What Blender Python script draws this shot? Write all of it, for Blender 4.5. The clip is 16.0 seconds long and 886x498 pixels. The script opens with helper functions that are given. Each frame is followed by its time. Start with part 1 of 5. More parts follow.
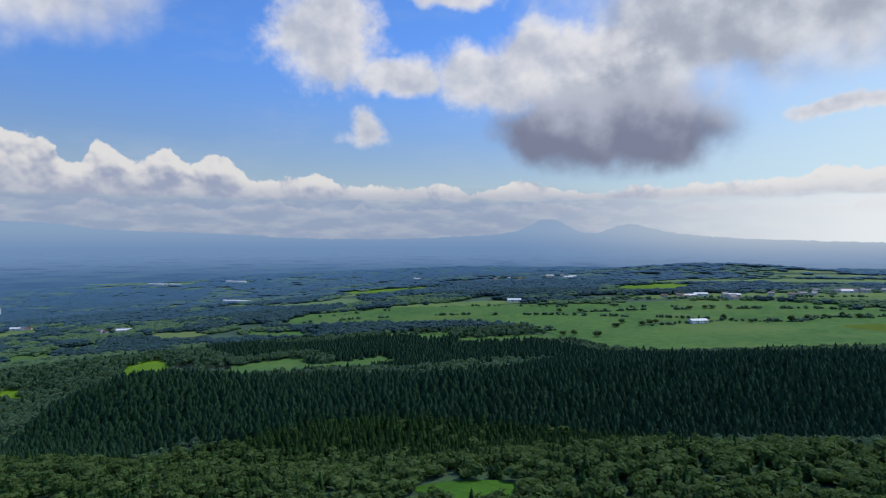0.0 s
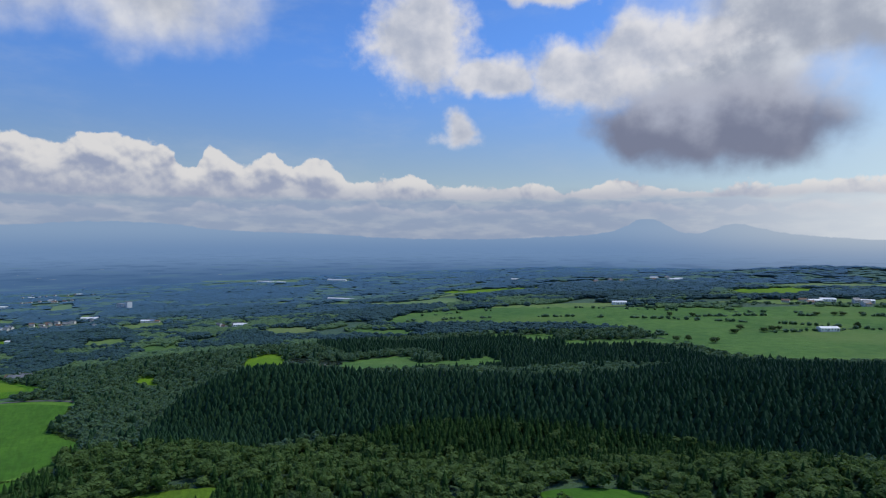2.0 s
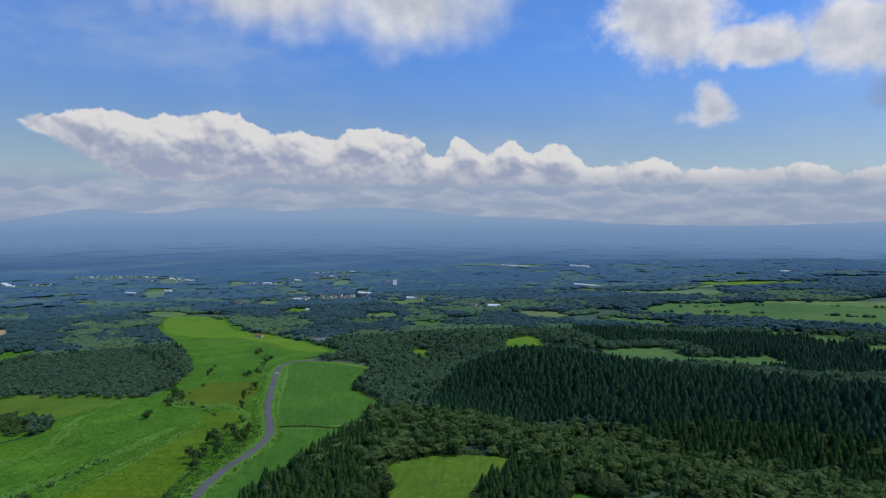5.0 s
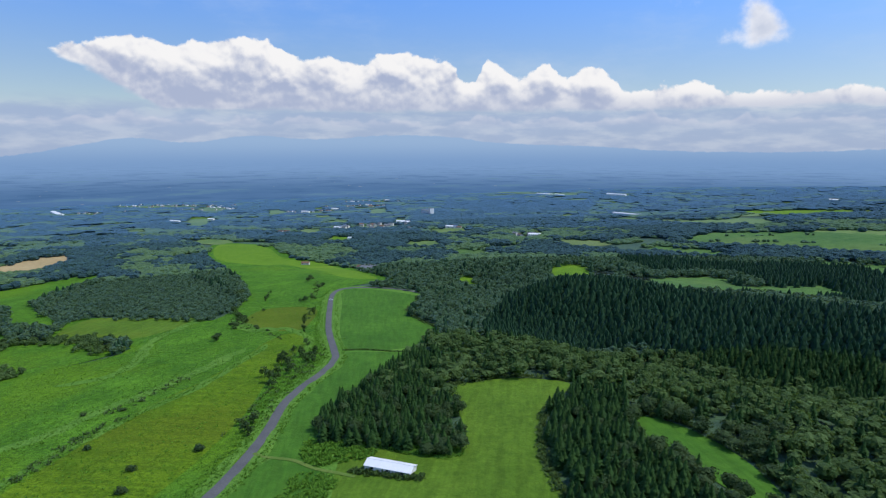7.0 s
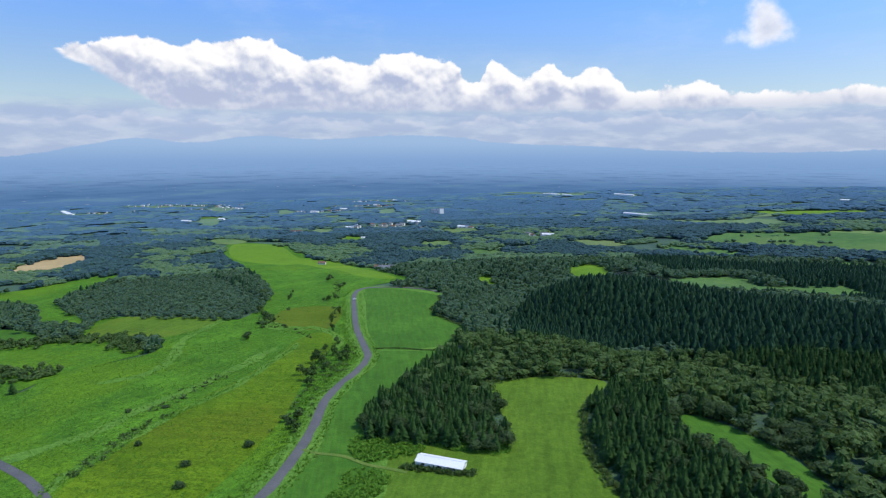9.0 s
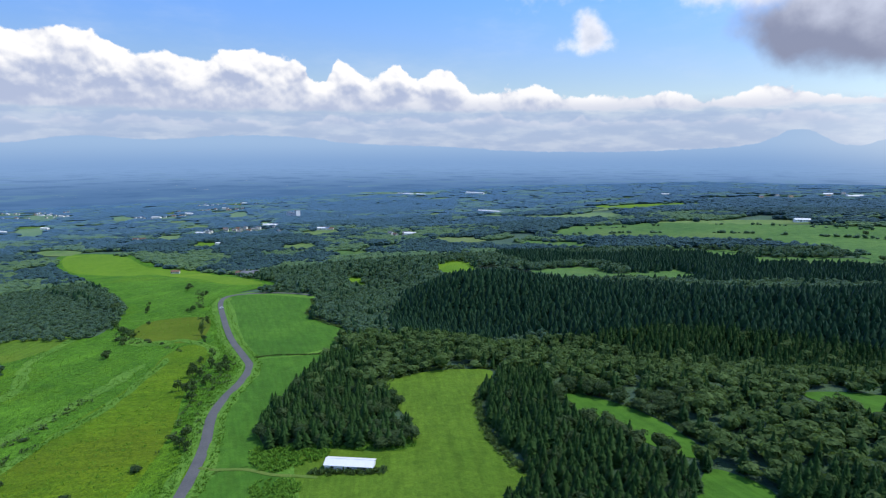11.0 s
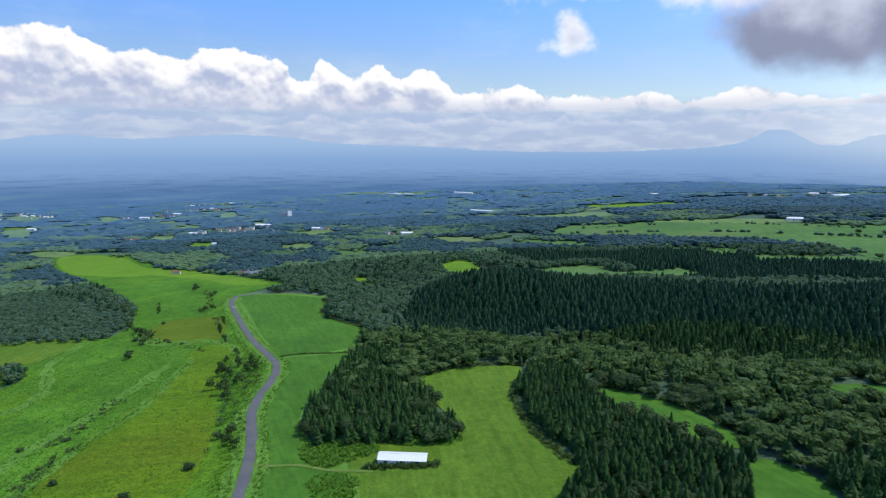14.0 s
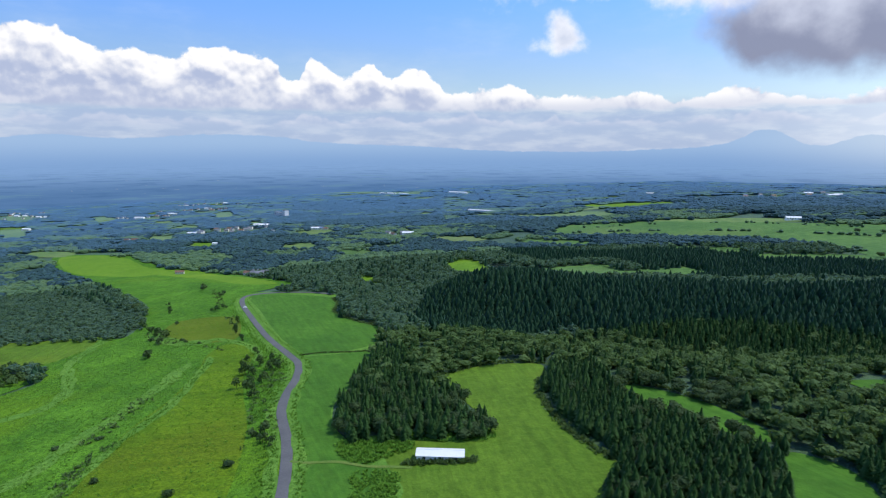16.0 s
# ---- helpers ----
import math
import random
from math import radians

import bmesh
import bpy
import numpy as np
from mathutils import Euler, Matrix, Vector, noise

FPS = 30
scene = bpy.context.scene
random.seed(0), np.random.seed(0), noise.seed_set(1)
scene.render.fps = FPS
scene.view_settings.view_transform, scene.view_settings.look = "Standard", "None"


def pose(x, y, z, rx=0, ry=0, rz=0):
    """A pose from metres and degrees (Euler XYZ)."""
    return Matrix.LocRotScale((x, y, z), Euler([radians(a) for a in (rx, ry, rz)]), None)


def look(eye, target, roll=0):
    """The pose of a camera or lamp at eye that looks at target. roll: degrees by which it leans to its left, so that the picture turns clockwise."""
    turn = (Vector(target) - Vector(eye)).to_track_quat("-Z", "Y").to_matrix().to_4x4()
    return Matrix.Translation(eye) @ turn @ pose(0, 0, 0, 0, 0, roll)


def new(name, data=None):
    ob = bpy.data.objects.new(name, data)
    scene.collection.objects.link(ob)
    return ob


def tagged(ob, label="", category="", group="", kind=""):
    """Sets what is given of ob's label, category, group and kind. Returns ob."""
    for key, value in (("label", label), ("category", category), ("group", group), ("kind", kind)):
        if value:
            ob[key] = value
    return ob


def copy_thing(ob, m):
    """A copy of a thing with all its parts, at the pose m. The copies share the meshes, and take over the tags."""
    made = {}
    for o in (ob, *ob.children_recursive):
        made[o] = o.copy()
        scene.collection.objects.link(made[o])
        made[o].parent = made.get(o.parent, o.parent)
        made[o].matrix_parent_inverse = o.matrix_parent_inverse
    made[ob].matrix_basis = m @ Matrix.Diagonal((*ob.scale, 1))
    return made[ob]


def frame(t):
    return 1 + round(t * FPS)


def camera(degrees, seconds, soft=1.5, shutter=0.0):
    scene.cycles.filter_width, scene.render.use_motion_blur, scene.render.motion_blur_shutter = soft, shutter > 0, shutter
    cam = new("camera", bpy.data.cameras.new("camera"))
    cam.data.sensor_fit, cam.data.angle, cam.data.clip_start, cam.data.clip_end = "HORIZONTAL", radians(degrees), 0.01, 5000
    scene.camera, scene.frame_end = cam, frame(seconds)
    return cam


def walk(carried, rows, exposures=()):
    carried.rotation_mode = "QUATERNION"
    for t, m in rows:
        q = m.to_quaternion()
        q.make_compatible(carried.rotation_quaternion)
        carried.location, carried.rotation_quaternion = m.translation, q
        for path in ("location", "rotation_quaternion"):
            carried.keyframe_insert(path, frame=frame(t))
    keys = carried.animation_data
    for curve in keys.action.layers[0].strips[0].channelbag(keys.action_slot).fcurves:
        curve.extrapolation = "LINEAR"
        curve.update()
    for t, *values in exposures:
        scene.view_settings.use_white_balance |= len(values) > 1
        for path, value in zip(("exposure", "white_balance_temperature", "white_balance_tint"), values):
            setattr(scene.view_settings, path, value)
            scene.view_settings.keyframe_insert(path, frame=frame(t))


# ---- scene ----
cam = camera(71.3, 16.0, soft=1.2)
METRES, EYE, TILT, LEAN, TURN = 162.4, 120.0, -2.08, -3.45, 0.0
ROWS = [
    (0.0, 0.0, 0.0, 0.0, 0.05, 0.77, 3.45),
    (0.5, -0.0168, 0.0117, -0.0002, 3.12, 0.96, 3.34),
    (1.0, -0.0451, 0.0147, 0.0024, 3.64, 1.0, 3.28),
    (1.5, -0.0767, 0.0144, 0.0057, 4.69, 1.05, 3.26),
    (2.0, -0.1077, 0.0107, 0.0081, 8.61, 1.27, 3.05),
    (2.5, -0.1366, 0.0067, 0.0088, 13.39, 1.54, 2.82),
    (3.0, -0.165, -0.0004, 0.0109, 17.92, 1.75, 2.55),
    (3.5, -0.1936, -0.0088, 0.0117, 22.08, 1.94, 2.32),
    (4.0, -0.221, -0.021, 0.0131, 25.73, 2.1, 2.08),
    (6.5, -0.3459, -0.1166, 0.0145, 33.06, -4.0, 1.73),
    (7.0, -0.3698, -0.1378, 0.022, 33.25, -5.7, 1.76),
    (7.5, -0.3928, -0.1603, 0.0231, 33.4, -5.7, 1.74),
    (8.0, -0.4156, -0.1829, 0.0241, 33.51, -5.68, 1.72),
    (8.5, -0.4383, -0.2058, 0.0252, 33.58, -5.68, 1.73),
    (9.0, -0.4615, -0.2286, 0.0263, 33.62, -5.68, 1.73),
    (9.5, -0.4779, -0.2471, 0.0254, 29.23, -5.8, 2.06),
    (10.0, -0.505, -0.2713, 0.0276, 22.38, -6.08, 2.49),
    (12.5, -0.6381, -0.3624, 0.0347, 19.2, -6.2, 2.65),
    (13.0, -0.6659, -0.3782, 0.0361, 18.99, -6.21, 2.65),
    (13.5, -0.6935, -0.3938, 0.0373, 18.68, -6.23, 2.66),
    (14.0, -0.7223, -0.4095, 0.0389, 18.42, -6.25, 2.66),
    (14.5, -0.7503, -0.4254, 0.0403, 18.17, -6.27, 2.66),
    (15.0, -0.779, -0.4411, 0.042, 17.98, -6.29, 2.66),
    (15.5, -0.808, -0.4568, 0.0435, 17.78, -6.31, 2.67),
    (16.0, -0.8365, -0.4725, 0.0452, 17.61, -6.32, 2.66),
]
EXPOSURES = [(0.0, -0.53), (2.0, -0.6), (4.2, -0.62), (6.5, -0.3), (7.2, -0.14), (9.0, -0.02), (16.0, 0.02)]
walk(cam, [(t, pose(0, 0, EYE, TILT, LEAN, TURN) @ pose(METRES * x, METRES * y, METRES * z, 90 + pitch, roll, yaw)) for t, x, y, z, yaw, pitch, roll in ROWS], EXPOSURES)

# ---- sky, sun ----
SUN_AZ, SUN_EL = 52.0, 56.0          # degrees, clockwise from +y
sun = new("sun", bpy.data.lights.new("sun", "SUN"))
sun.data.energy, sun.data.angle, sun.data.color = 3.2, radians(1.2), (1.0, 0.95, 0.86)
sun.matrix_world = look((0, 0, 600), (-math.sin(radians(SUN_AZ)) * math.cos(radians(SUN_EL)), -math.cos(radians(SUN_AZ)) * math.cos(radians(SUN_EL)), 600 - math.sin(radians(SUN_EL))))


class Nodes:
    """Short notation for node trees: each call adds a node and gives its output."""

    def __init__(self, tree):
        self.tree = tree

    def node(self, kind, out=0, inputs=(), **settings):
        n = self.tree.nodes.new("ShaderNode" + kind)
        for key, value in settings.items():
            setattr(n, key, value)
        for key, value in (inputs.items() if isinstance(inputs, dict) else enumerate(inputs)):
            if isinstance(value, bpy.types.NodeSocket):
                self.tree.links.new(value, n.inputs[key])
            elif value is not None:
                n.inputs[key].default_value = value
        return n.outputs[out]

    def math(self, op, a, b=None, c=None, clamp=False):
        return self.node("Math", 0, (a, b, c), operation=op, use_clamp=clamp)

    def add(self, a, b): return self.math("ADD", a, b)
    def sub(self, a, b): return self.math("SUBTRACT", a, b)
    def mul(self, a, b): return self.math("MULTIPLY", a, b)
    def top(self, a, b): return self.math("MAXIMUM", a, b)

    def step(self, x, lo, hi, a=0.0, b=1.0):
        return self.node("MapRange", 0, (x, lo, hi, a, b), interpolation_type="SMOOTHSTEP")

    def mix(self, f, a, b):
        n = self.tree.nodes.new("ShaderNodeMix")
        n.data_type = "RGBA"
        for key, value in ((0, f), (6, a), (7, b)):
            if isinstance(value, bpy.types.NodeSocket):
                self.tree.links.new(value, n.inputs[key])
            else:
                n.inputs[key].default_value = value if key == 0 or len(value) == 4 else (*value, 1)
        return n.outputs[2]

    def noise(self, vector, scale, detail=6.0, rough=0.55, out=0):
        return self.node("TexNoise", out, {"Vector": vector, "Scale": scale, "Detail": detail, "Roughness": rough})

    def xyz(self, x, y, z=0.0):
        return self.node("CombineXYZ", 0, (x, y, z))

    def curve(self, x, lo, hi, points):
        """A smooth line through points (x, y), with x from lo to hi and y from -10 to 10."""
        n = self.tree.nodes.new("ShaderNodeFloatCurve")
        c = n.mapping.curves[0]
        pts = [((px - lo) / (hi - lo), (py + 10) / 20) for px, py in points]
        c.points[0].location, c.points[1].location = pts[0], pts[-1]
        for p in pts[1:-1]:
            c.points.new(*p)
        n.mapping.update()
        self.tree.links.new(self.node("MapRange", 0, (x, lo, hi, 0.0, 1.0)), n.inputs[1])
        return self.math("MULTIPLY_ADD", n.outputs[0], 20.0, -10.0)


world = bpy.data.worlds.new("world")
scene.world = world
world.use_nodes = True
world.node_tree.nodes.clear()
w = Nodes(world.node_tree)
way = w.node("TexCoord", "Generated")
sep = w.tree.nodes.new("ShaderNodeSeparateXYZ")
w.tree.links.new(way, sep.inputs[0])
AZ = w.mul(w.math("ARCTAN2", sep.outputs[0], sep.outputs[1]), 57.296)      # degrees clockwise from +y
EL = w.mul(w.math("ARCSINE", sep.outputs[2]), 57.296)                      # degrees above the horizon
sky = w.node("TexSky", 0, sky_type="NISHITA", sun_disc=False, sun_elevation=radians(SUN_EL), sun_rotation=radians(SUN_AZ),
             air_density=1.0, dust_density=0.6, ozone_density=2.0, altitude=300.0)
tint = w.mix(w.step(EL, 4.0, 17.0), (1.1, 1.15, 1.3), (0.84, 1.38, 2.25))
sky = w.mix(1.0, sky, tint)
w.tree.nodes[-1].blend_type = "MULTIPLY"
flat = w.xyz(AZ, EL)
warp = w.node("TexNoise", 1, {"Vector": flat, "Scale": 0.22, "Detail": 5.0, "Roughness": 0.5})
wsep = w.tree.nodes.new("ShaderNodeSeparateXYZ")
w.tree.links.new(warp, wsep.inputs[0])
WA, WE = w.add(AZ, w.math("MULTIPLY_ADD", wsep.outputs[0], 6.0, -3.0)), w.add(EL, w.math("MULTIPLY_ADD", wsep.outputs[1], 4.0, -2.0))


def billows(da, de, scale, detail):
    """Rounded heads of cumulus, as distances from their middles, seen da, de degrees off."""
    at = w.xyz(w.add(w.add(AZ, da), w.mul(wsep.outputs[0], 2.0)), w.add(w.mul(w.add(EL, de), 1.2), w.mul(wsep.outputs[1], 2.0)))
    return w.node("TexVoronoi", 0, {"Vector": at, "Scale": scale, "Smoothness": 0.3, "Detail": detail, "Roughness": 0.35, "Lacunarity": 2.4}, feature="SMOOTH_F1", normalize=True)


head, head_sun = billows(0.0, 0.0, 0.25, 1.0), billows(0.45, 1.1, 0.25, 1.0)
knob, knob_sun = billows(0.0, 0.0, 0.7, 1.5), billows(0.15, 0.35, 0.7, 1.5)
curl = w.noise(flat, 1.7, 4.0, 0.55)
fluff, fluff_sun = w.noise(flat, 0.17, 6.0, 0.52), w.noise(w.xyz(w.add(AZ, 1.1), w.add(EL, 1.2)), 0.17, 6.0, 0.52)
relief = w.mul(w.sub(fluff, fluff_sun), 2.6)


def blob(az, el, ra, re, rough=1.6):
    """A cloud's inside: 1 in its middle, 0 at its uneven rim."""
    q = w.math("SQRT", w.add(w.math("POWER", w.mul(w.sub(WA, az), 1 / ra), 2.0), w.math("POWER", w.mul(w.sub(WE, el), 1 / re), 2.0)))
    return w.add(w.sub(1.0, q), w.math("MULTIPLY_ADD", fluff, rough, -rough / 2))


def cover(under, amount, colour):
    return w.mix(amount, under, colour)


# thin high veil, brighter towards the sun
veil = w.mul(w.step(w.noise(w.xyz(w.mul(AZ, 0.35), EL), 0.12, 6.0, 0.62), 0.46, 0.78), 0.45)
towards_sun = w.step(AZ, 4.0, 42.0)
colour = cover(sky, veil, (6.5, 7.8, 9.6))
colour = cover(colour, w.mul(towards_sun, w.step(EL, 22.0, 3.0, 0.35, 0.9)), (9.0, 11.6, 13.2))
# low layer of pale cloud and haze over the horizon
streak = w.noise(w.xyz(w.mul(AZ, 0.4), w.mul(EL, 1.5)), 0.6, 6.0, 0.55)
low = w.step(w.add(EL, w.mul(streak, 1.6)), 5.2, 3.4, 0.0, 0.9)
low_colour = w.mix(w.step(streak, 0.42, 0.66), (4.0, 5.1, 7.4), (5.4, 6.3, 8.1))
low_colour = w.mix(towards_sun, low_colour, (12.0, 12.4, 12.6))
colour = cover(colour, low, low_colour)
# a farther row of small heads below the bank
small_edge = w.add(w.math("MULTIPLY_ADD", knob, -1.5, w.sub(3.3, EL)), w.math("MULTIPLY_ADD", w.noise(w.xyz(AZ, 0.0), 0.16, 3.0), 4.4, -2.5))
small_row = w.mul(w.step(small_edge, 0.0, 0.35), w.step(w.add(EL, w.mul(streak, 0.9)), 1.9, 2.9, 0.0, 0.46))
small_light = w.add(w.math("MULTIPLY_ADD", w.sub(knob_sun, knob), 1.6, 0.2), w.step(small_edge, 1.1, 0.1, 0.0, 0.5))
small_colour = w.mix(w.step(small_light, 0.0, 0.9), (4.6, 5.4, 7.4), (7.4, 7.6, 8.8))
colour = cover(colour, small_row, w.mix(w.mul(towards_sun, 0.8), small_colour, (12.4, 12.4, 12.4)))
# the bank of cumulus
top_line = w.curve(AZ, -80.0, 50.0, [(-80, 4.6), (-68, 4.6), (-66.4, 4.2), (-64.5, 7.9), (-55, 8.7), (-49, 8.9), (-44.6, 7.3), (-38, 7.9), (-33, 7.7), (-30.6, 5.4),
                                     (-29, 7.3), (-26.3, 6.0), (-24, 7.1), (-22.5, 5.8), (-20, 6.7), (-17, 4.9), (-12, 5.2), (-7, 4.4), (-3, 4.9), (0, 4.7), (4, 4.3), (8, 4.9), (13, 3.9), (19, 4.3), (27, 4.2), (33, 5.2), (50, 4.5)])
edge = w.add(w.add(w.sub(top_line, EL), w.math("MULTIPLY_ADD", head, -2.9, 0.95)), w.math("MULTIPLY_ADD", knob, -1.2, 0.4))
edge = w.add(edge, w.math("MULTIPLY_ADD", curl, 0.8, -0.4))
base_line = w.sub(w.add(EL, w.math("MULTIPLY_ADD", streak, 1.3, -0.65)), w.mul(w.top(w.sub(-57.0, AZ), 0.0), 0.55))
bank = w.mul(w.step(edge, 0.0, 0.32), w.step(base_line, 2.95, 3.5))
bank_light = w.add(w.math("MULTIPLY_ADD", w.sub(head_sun, head), 2.3, 0.28), w.mul(w.sub(knob_sun, knob), 1.25))
bank_light = w.add(bank_light, w.add(w.step(edge, 3.4, 0.2, 0.0, 0.42), w.math("MULTIPLY_ADD", curl, 0.5, -0.25)))
bank_colour = w.mix(w.step(bank_light, -0.02, 0.8), (4.5, 5.2, 7.2), (10.4, 10.3, 10.4))
bank_colour = w.mix(w.step(w.mul(w.sub(EL, 3.3), w.math("DIVIDE", 4.5, w.sub(top_line, 2.2))), 2.6, 0.0, 0.0, 0.6), bank_colour, (4.7, 5.4, 7.3))
bank_colour = w.mix(w.mul(towards_sun, 0.5), bank_colour, (12.4, 12.4, 12.4))
colour = cover(colour, bank, bank_colour)
# wide grey sheet towards the sun and the pale one over the bank, soft below
grey = w.top(blob(27.0, 18.4, 21.0, 7.6, 0.7), w.top(blob(19.0, 15.5, 13.0, 4.2, 0.7), blob(15.5, 13.2, 11.5, 3.4, 0.6)))
grey_light = w.add(w.math("MULTIPLY_ADD", relief, 0.9, 0.3), w.step(grey, 0.9, 0.1, 0.0, 0.35))
colour = cover(colour, w.step(grey, 0.0, 0.55, 0.0, 0.97), w.mix(w.step(grey_light, 0.0, 1.0), (5.2, 5.7, 6.9), (9.6, 10.0, 10.8)))
pale = w.top(blob(-33.0, 19.6, 9.5, 6.4, 0.9), blob(-45.0, 20.6, 15.0, 6.4, 0.9))
pale_light = w.add(w.math("MULTIPLY_ADD", relief, 0.8, 0.3), w.step(pale, 0.9, 0.1, 0.0, 0.4))
colour = cover(colour, w.step(pale, 0.0, 0.75, 0.0, 0.97), w.mix(w.step(pale_light, 0.0, 1.0), (6.6, 7.1, 8.3), (11.2, 11.3, 11.8)))
# single cumulus higher up, light above, grey below
white = w.top(blob(-10.8, 17.6, 6.6, 5.4, 1.0), blob(-3.4, 14.4, 5.2, 2.2, 1.0))
white = w.top(white, w.top(blob(4.6, 14.0, 7.5, 3.4, 1.0), blob(11.0, 16.2, 8.5, 3.4, 1.0)))
white = w.top(white, w.top(blob(-6.9, 9.6, 2.6, 2.3, 0.9), w.top(blob(1.0, 21.2, 5.5, 1.8), blob(33.5, 10.0, 6.0, 0.9))))
white = w.add(white, w.add(w.math("MULTIPLY_ADD", knob, -0.3, 0.12), w.math("MULTIPLY_ADD", curl, 0.24, -0.12)))
white_light = w.add(w.math("MULTIPLY_ADD", relief, 0.9, 0.42), w.step(white, 1.0, 0.0, 0.0, 0.3))
white_light = w.add(white_light, w.mul(w.sub(knob_sun, knob), 0.35))
colour = cover(colour, w.step(white, 0.0, 0.55, 0.0, 0.97), w.mix(w.step(white_light, 0.0, 1.0), (6.4, 7.0, 8.5), (11.0, 11.0, 11.5)))
dark = w.top(blob(15.6, 9.3, 13.0, 5.0, 0.7), blob(10.0, 9.4, 7.0, 4.0, 0.7))
dark_light = w.add(w.mul(relief, 0.5), w.step(w.add(EL, w.mul(fluff, 3.0)), 8.5, 15.0))
colour = cover(colour, w.step(dark, 0.0, 0.5, 0.0, 0.96), w.mix(w.step(dark_light, 0.0, 1.0), (2.7, 2.95, 4.2), (6.4, 6.8, 8.2)))
# far mountains and the far plain, with the haze put into their colours
ridge_line = w.curve(AZ, -80.0, 50.0, [(-80, -0.9), (-68.7, -0.6), (-62.4, 0.45), (-59.5, 0.85), (-55.6, 0.5), (-50, 1.05), (-44.8, 0.8), (-37.7, 1.15), (-32.6, 1.0), (-28.4, 0.5), (-18.4, 0.1),
                                       (-12.8, -0.25), (3.5, 0.0), (6.3, 0.3), (8.2, 0.95), (9.6, 1.5), (10.6, 1.35), (12.0, 0.6), (13.4, 0.2), (15.2, 0.6), (16.8, 1.0), (18.4, 0.7), (20.5, 0.25), (24, -0.1), (35, -0.5), (50, -0.6)])
ridge_edge = w.add(w.sub(ridge_line, EL), w.math("MULTIPLY_ADD", w.noise(flat, 1.4, 5.0, 0.6), 0.3, -0.15))
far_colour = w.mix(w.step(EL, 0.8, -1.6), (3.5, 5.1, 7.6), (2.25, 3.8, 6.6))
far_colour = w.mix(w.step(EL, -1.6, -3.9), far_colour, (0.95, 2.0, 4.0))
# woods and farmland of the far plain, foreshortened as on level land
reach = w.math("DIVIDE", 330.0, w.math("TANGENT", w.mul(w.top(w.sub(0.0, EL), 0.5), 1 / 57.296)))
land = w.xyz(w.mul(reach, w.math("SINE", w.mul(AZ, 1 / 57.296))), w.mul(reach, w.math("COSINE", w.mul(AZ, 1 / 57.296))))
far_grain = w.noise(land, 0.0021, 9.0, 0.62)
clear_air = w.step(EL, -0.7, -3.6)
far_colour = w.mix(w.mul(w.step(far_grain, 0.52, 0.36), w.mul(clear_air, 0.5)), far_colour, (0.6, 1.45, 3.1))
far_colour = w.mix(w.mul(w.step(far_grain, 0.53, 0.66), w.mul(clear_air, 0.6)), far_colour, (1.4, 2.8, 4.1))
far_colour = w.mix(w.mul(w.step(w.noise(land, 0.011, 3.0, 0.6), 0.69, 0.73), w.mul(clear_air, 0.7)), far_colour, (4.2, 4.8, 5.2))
# paler haze painted in towards the sun
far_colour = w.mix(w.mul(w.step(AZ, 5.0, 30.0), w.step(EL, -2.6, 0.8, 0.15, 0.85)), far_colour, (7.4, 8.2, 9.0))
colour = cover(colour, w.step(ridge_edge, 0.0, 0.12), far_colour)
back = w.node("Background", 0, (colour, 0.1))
w.tree.links.new(back, w.tree.nodes.new("ShaderNodeOutputWorld").inputs[0])

# ---- materials ----


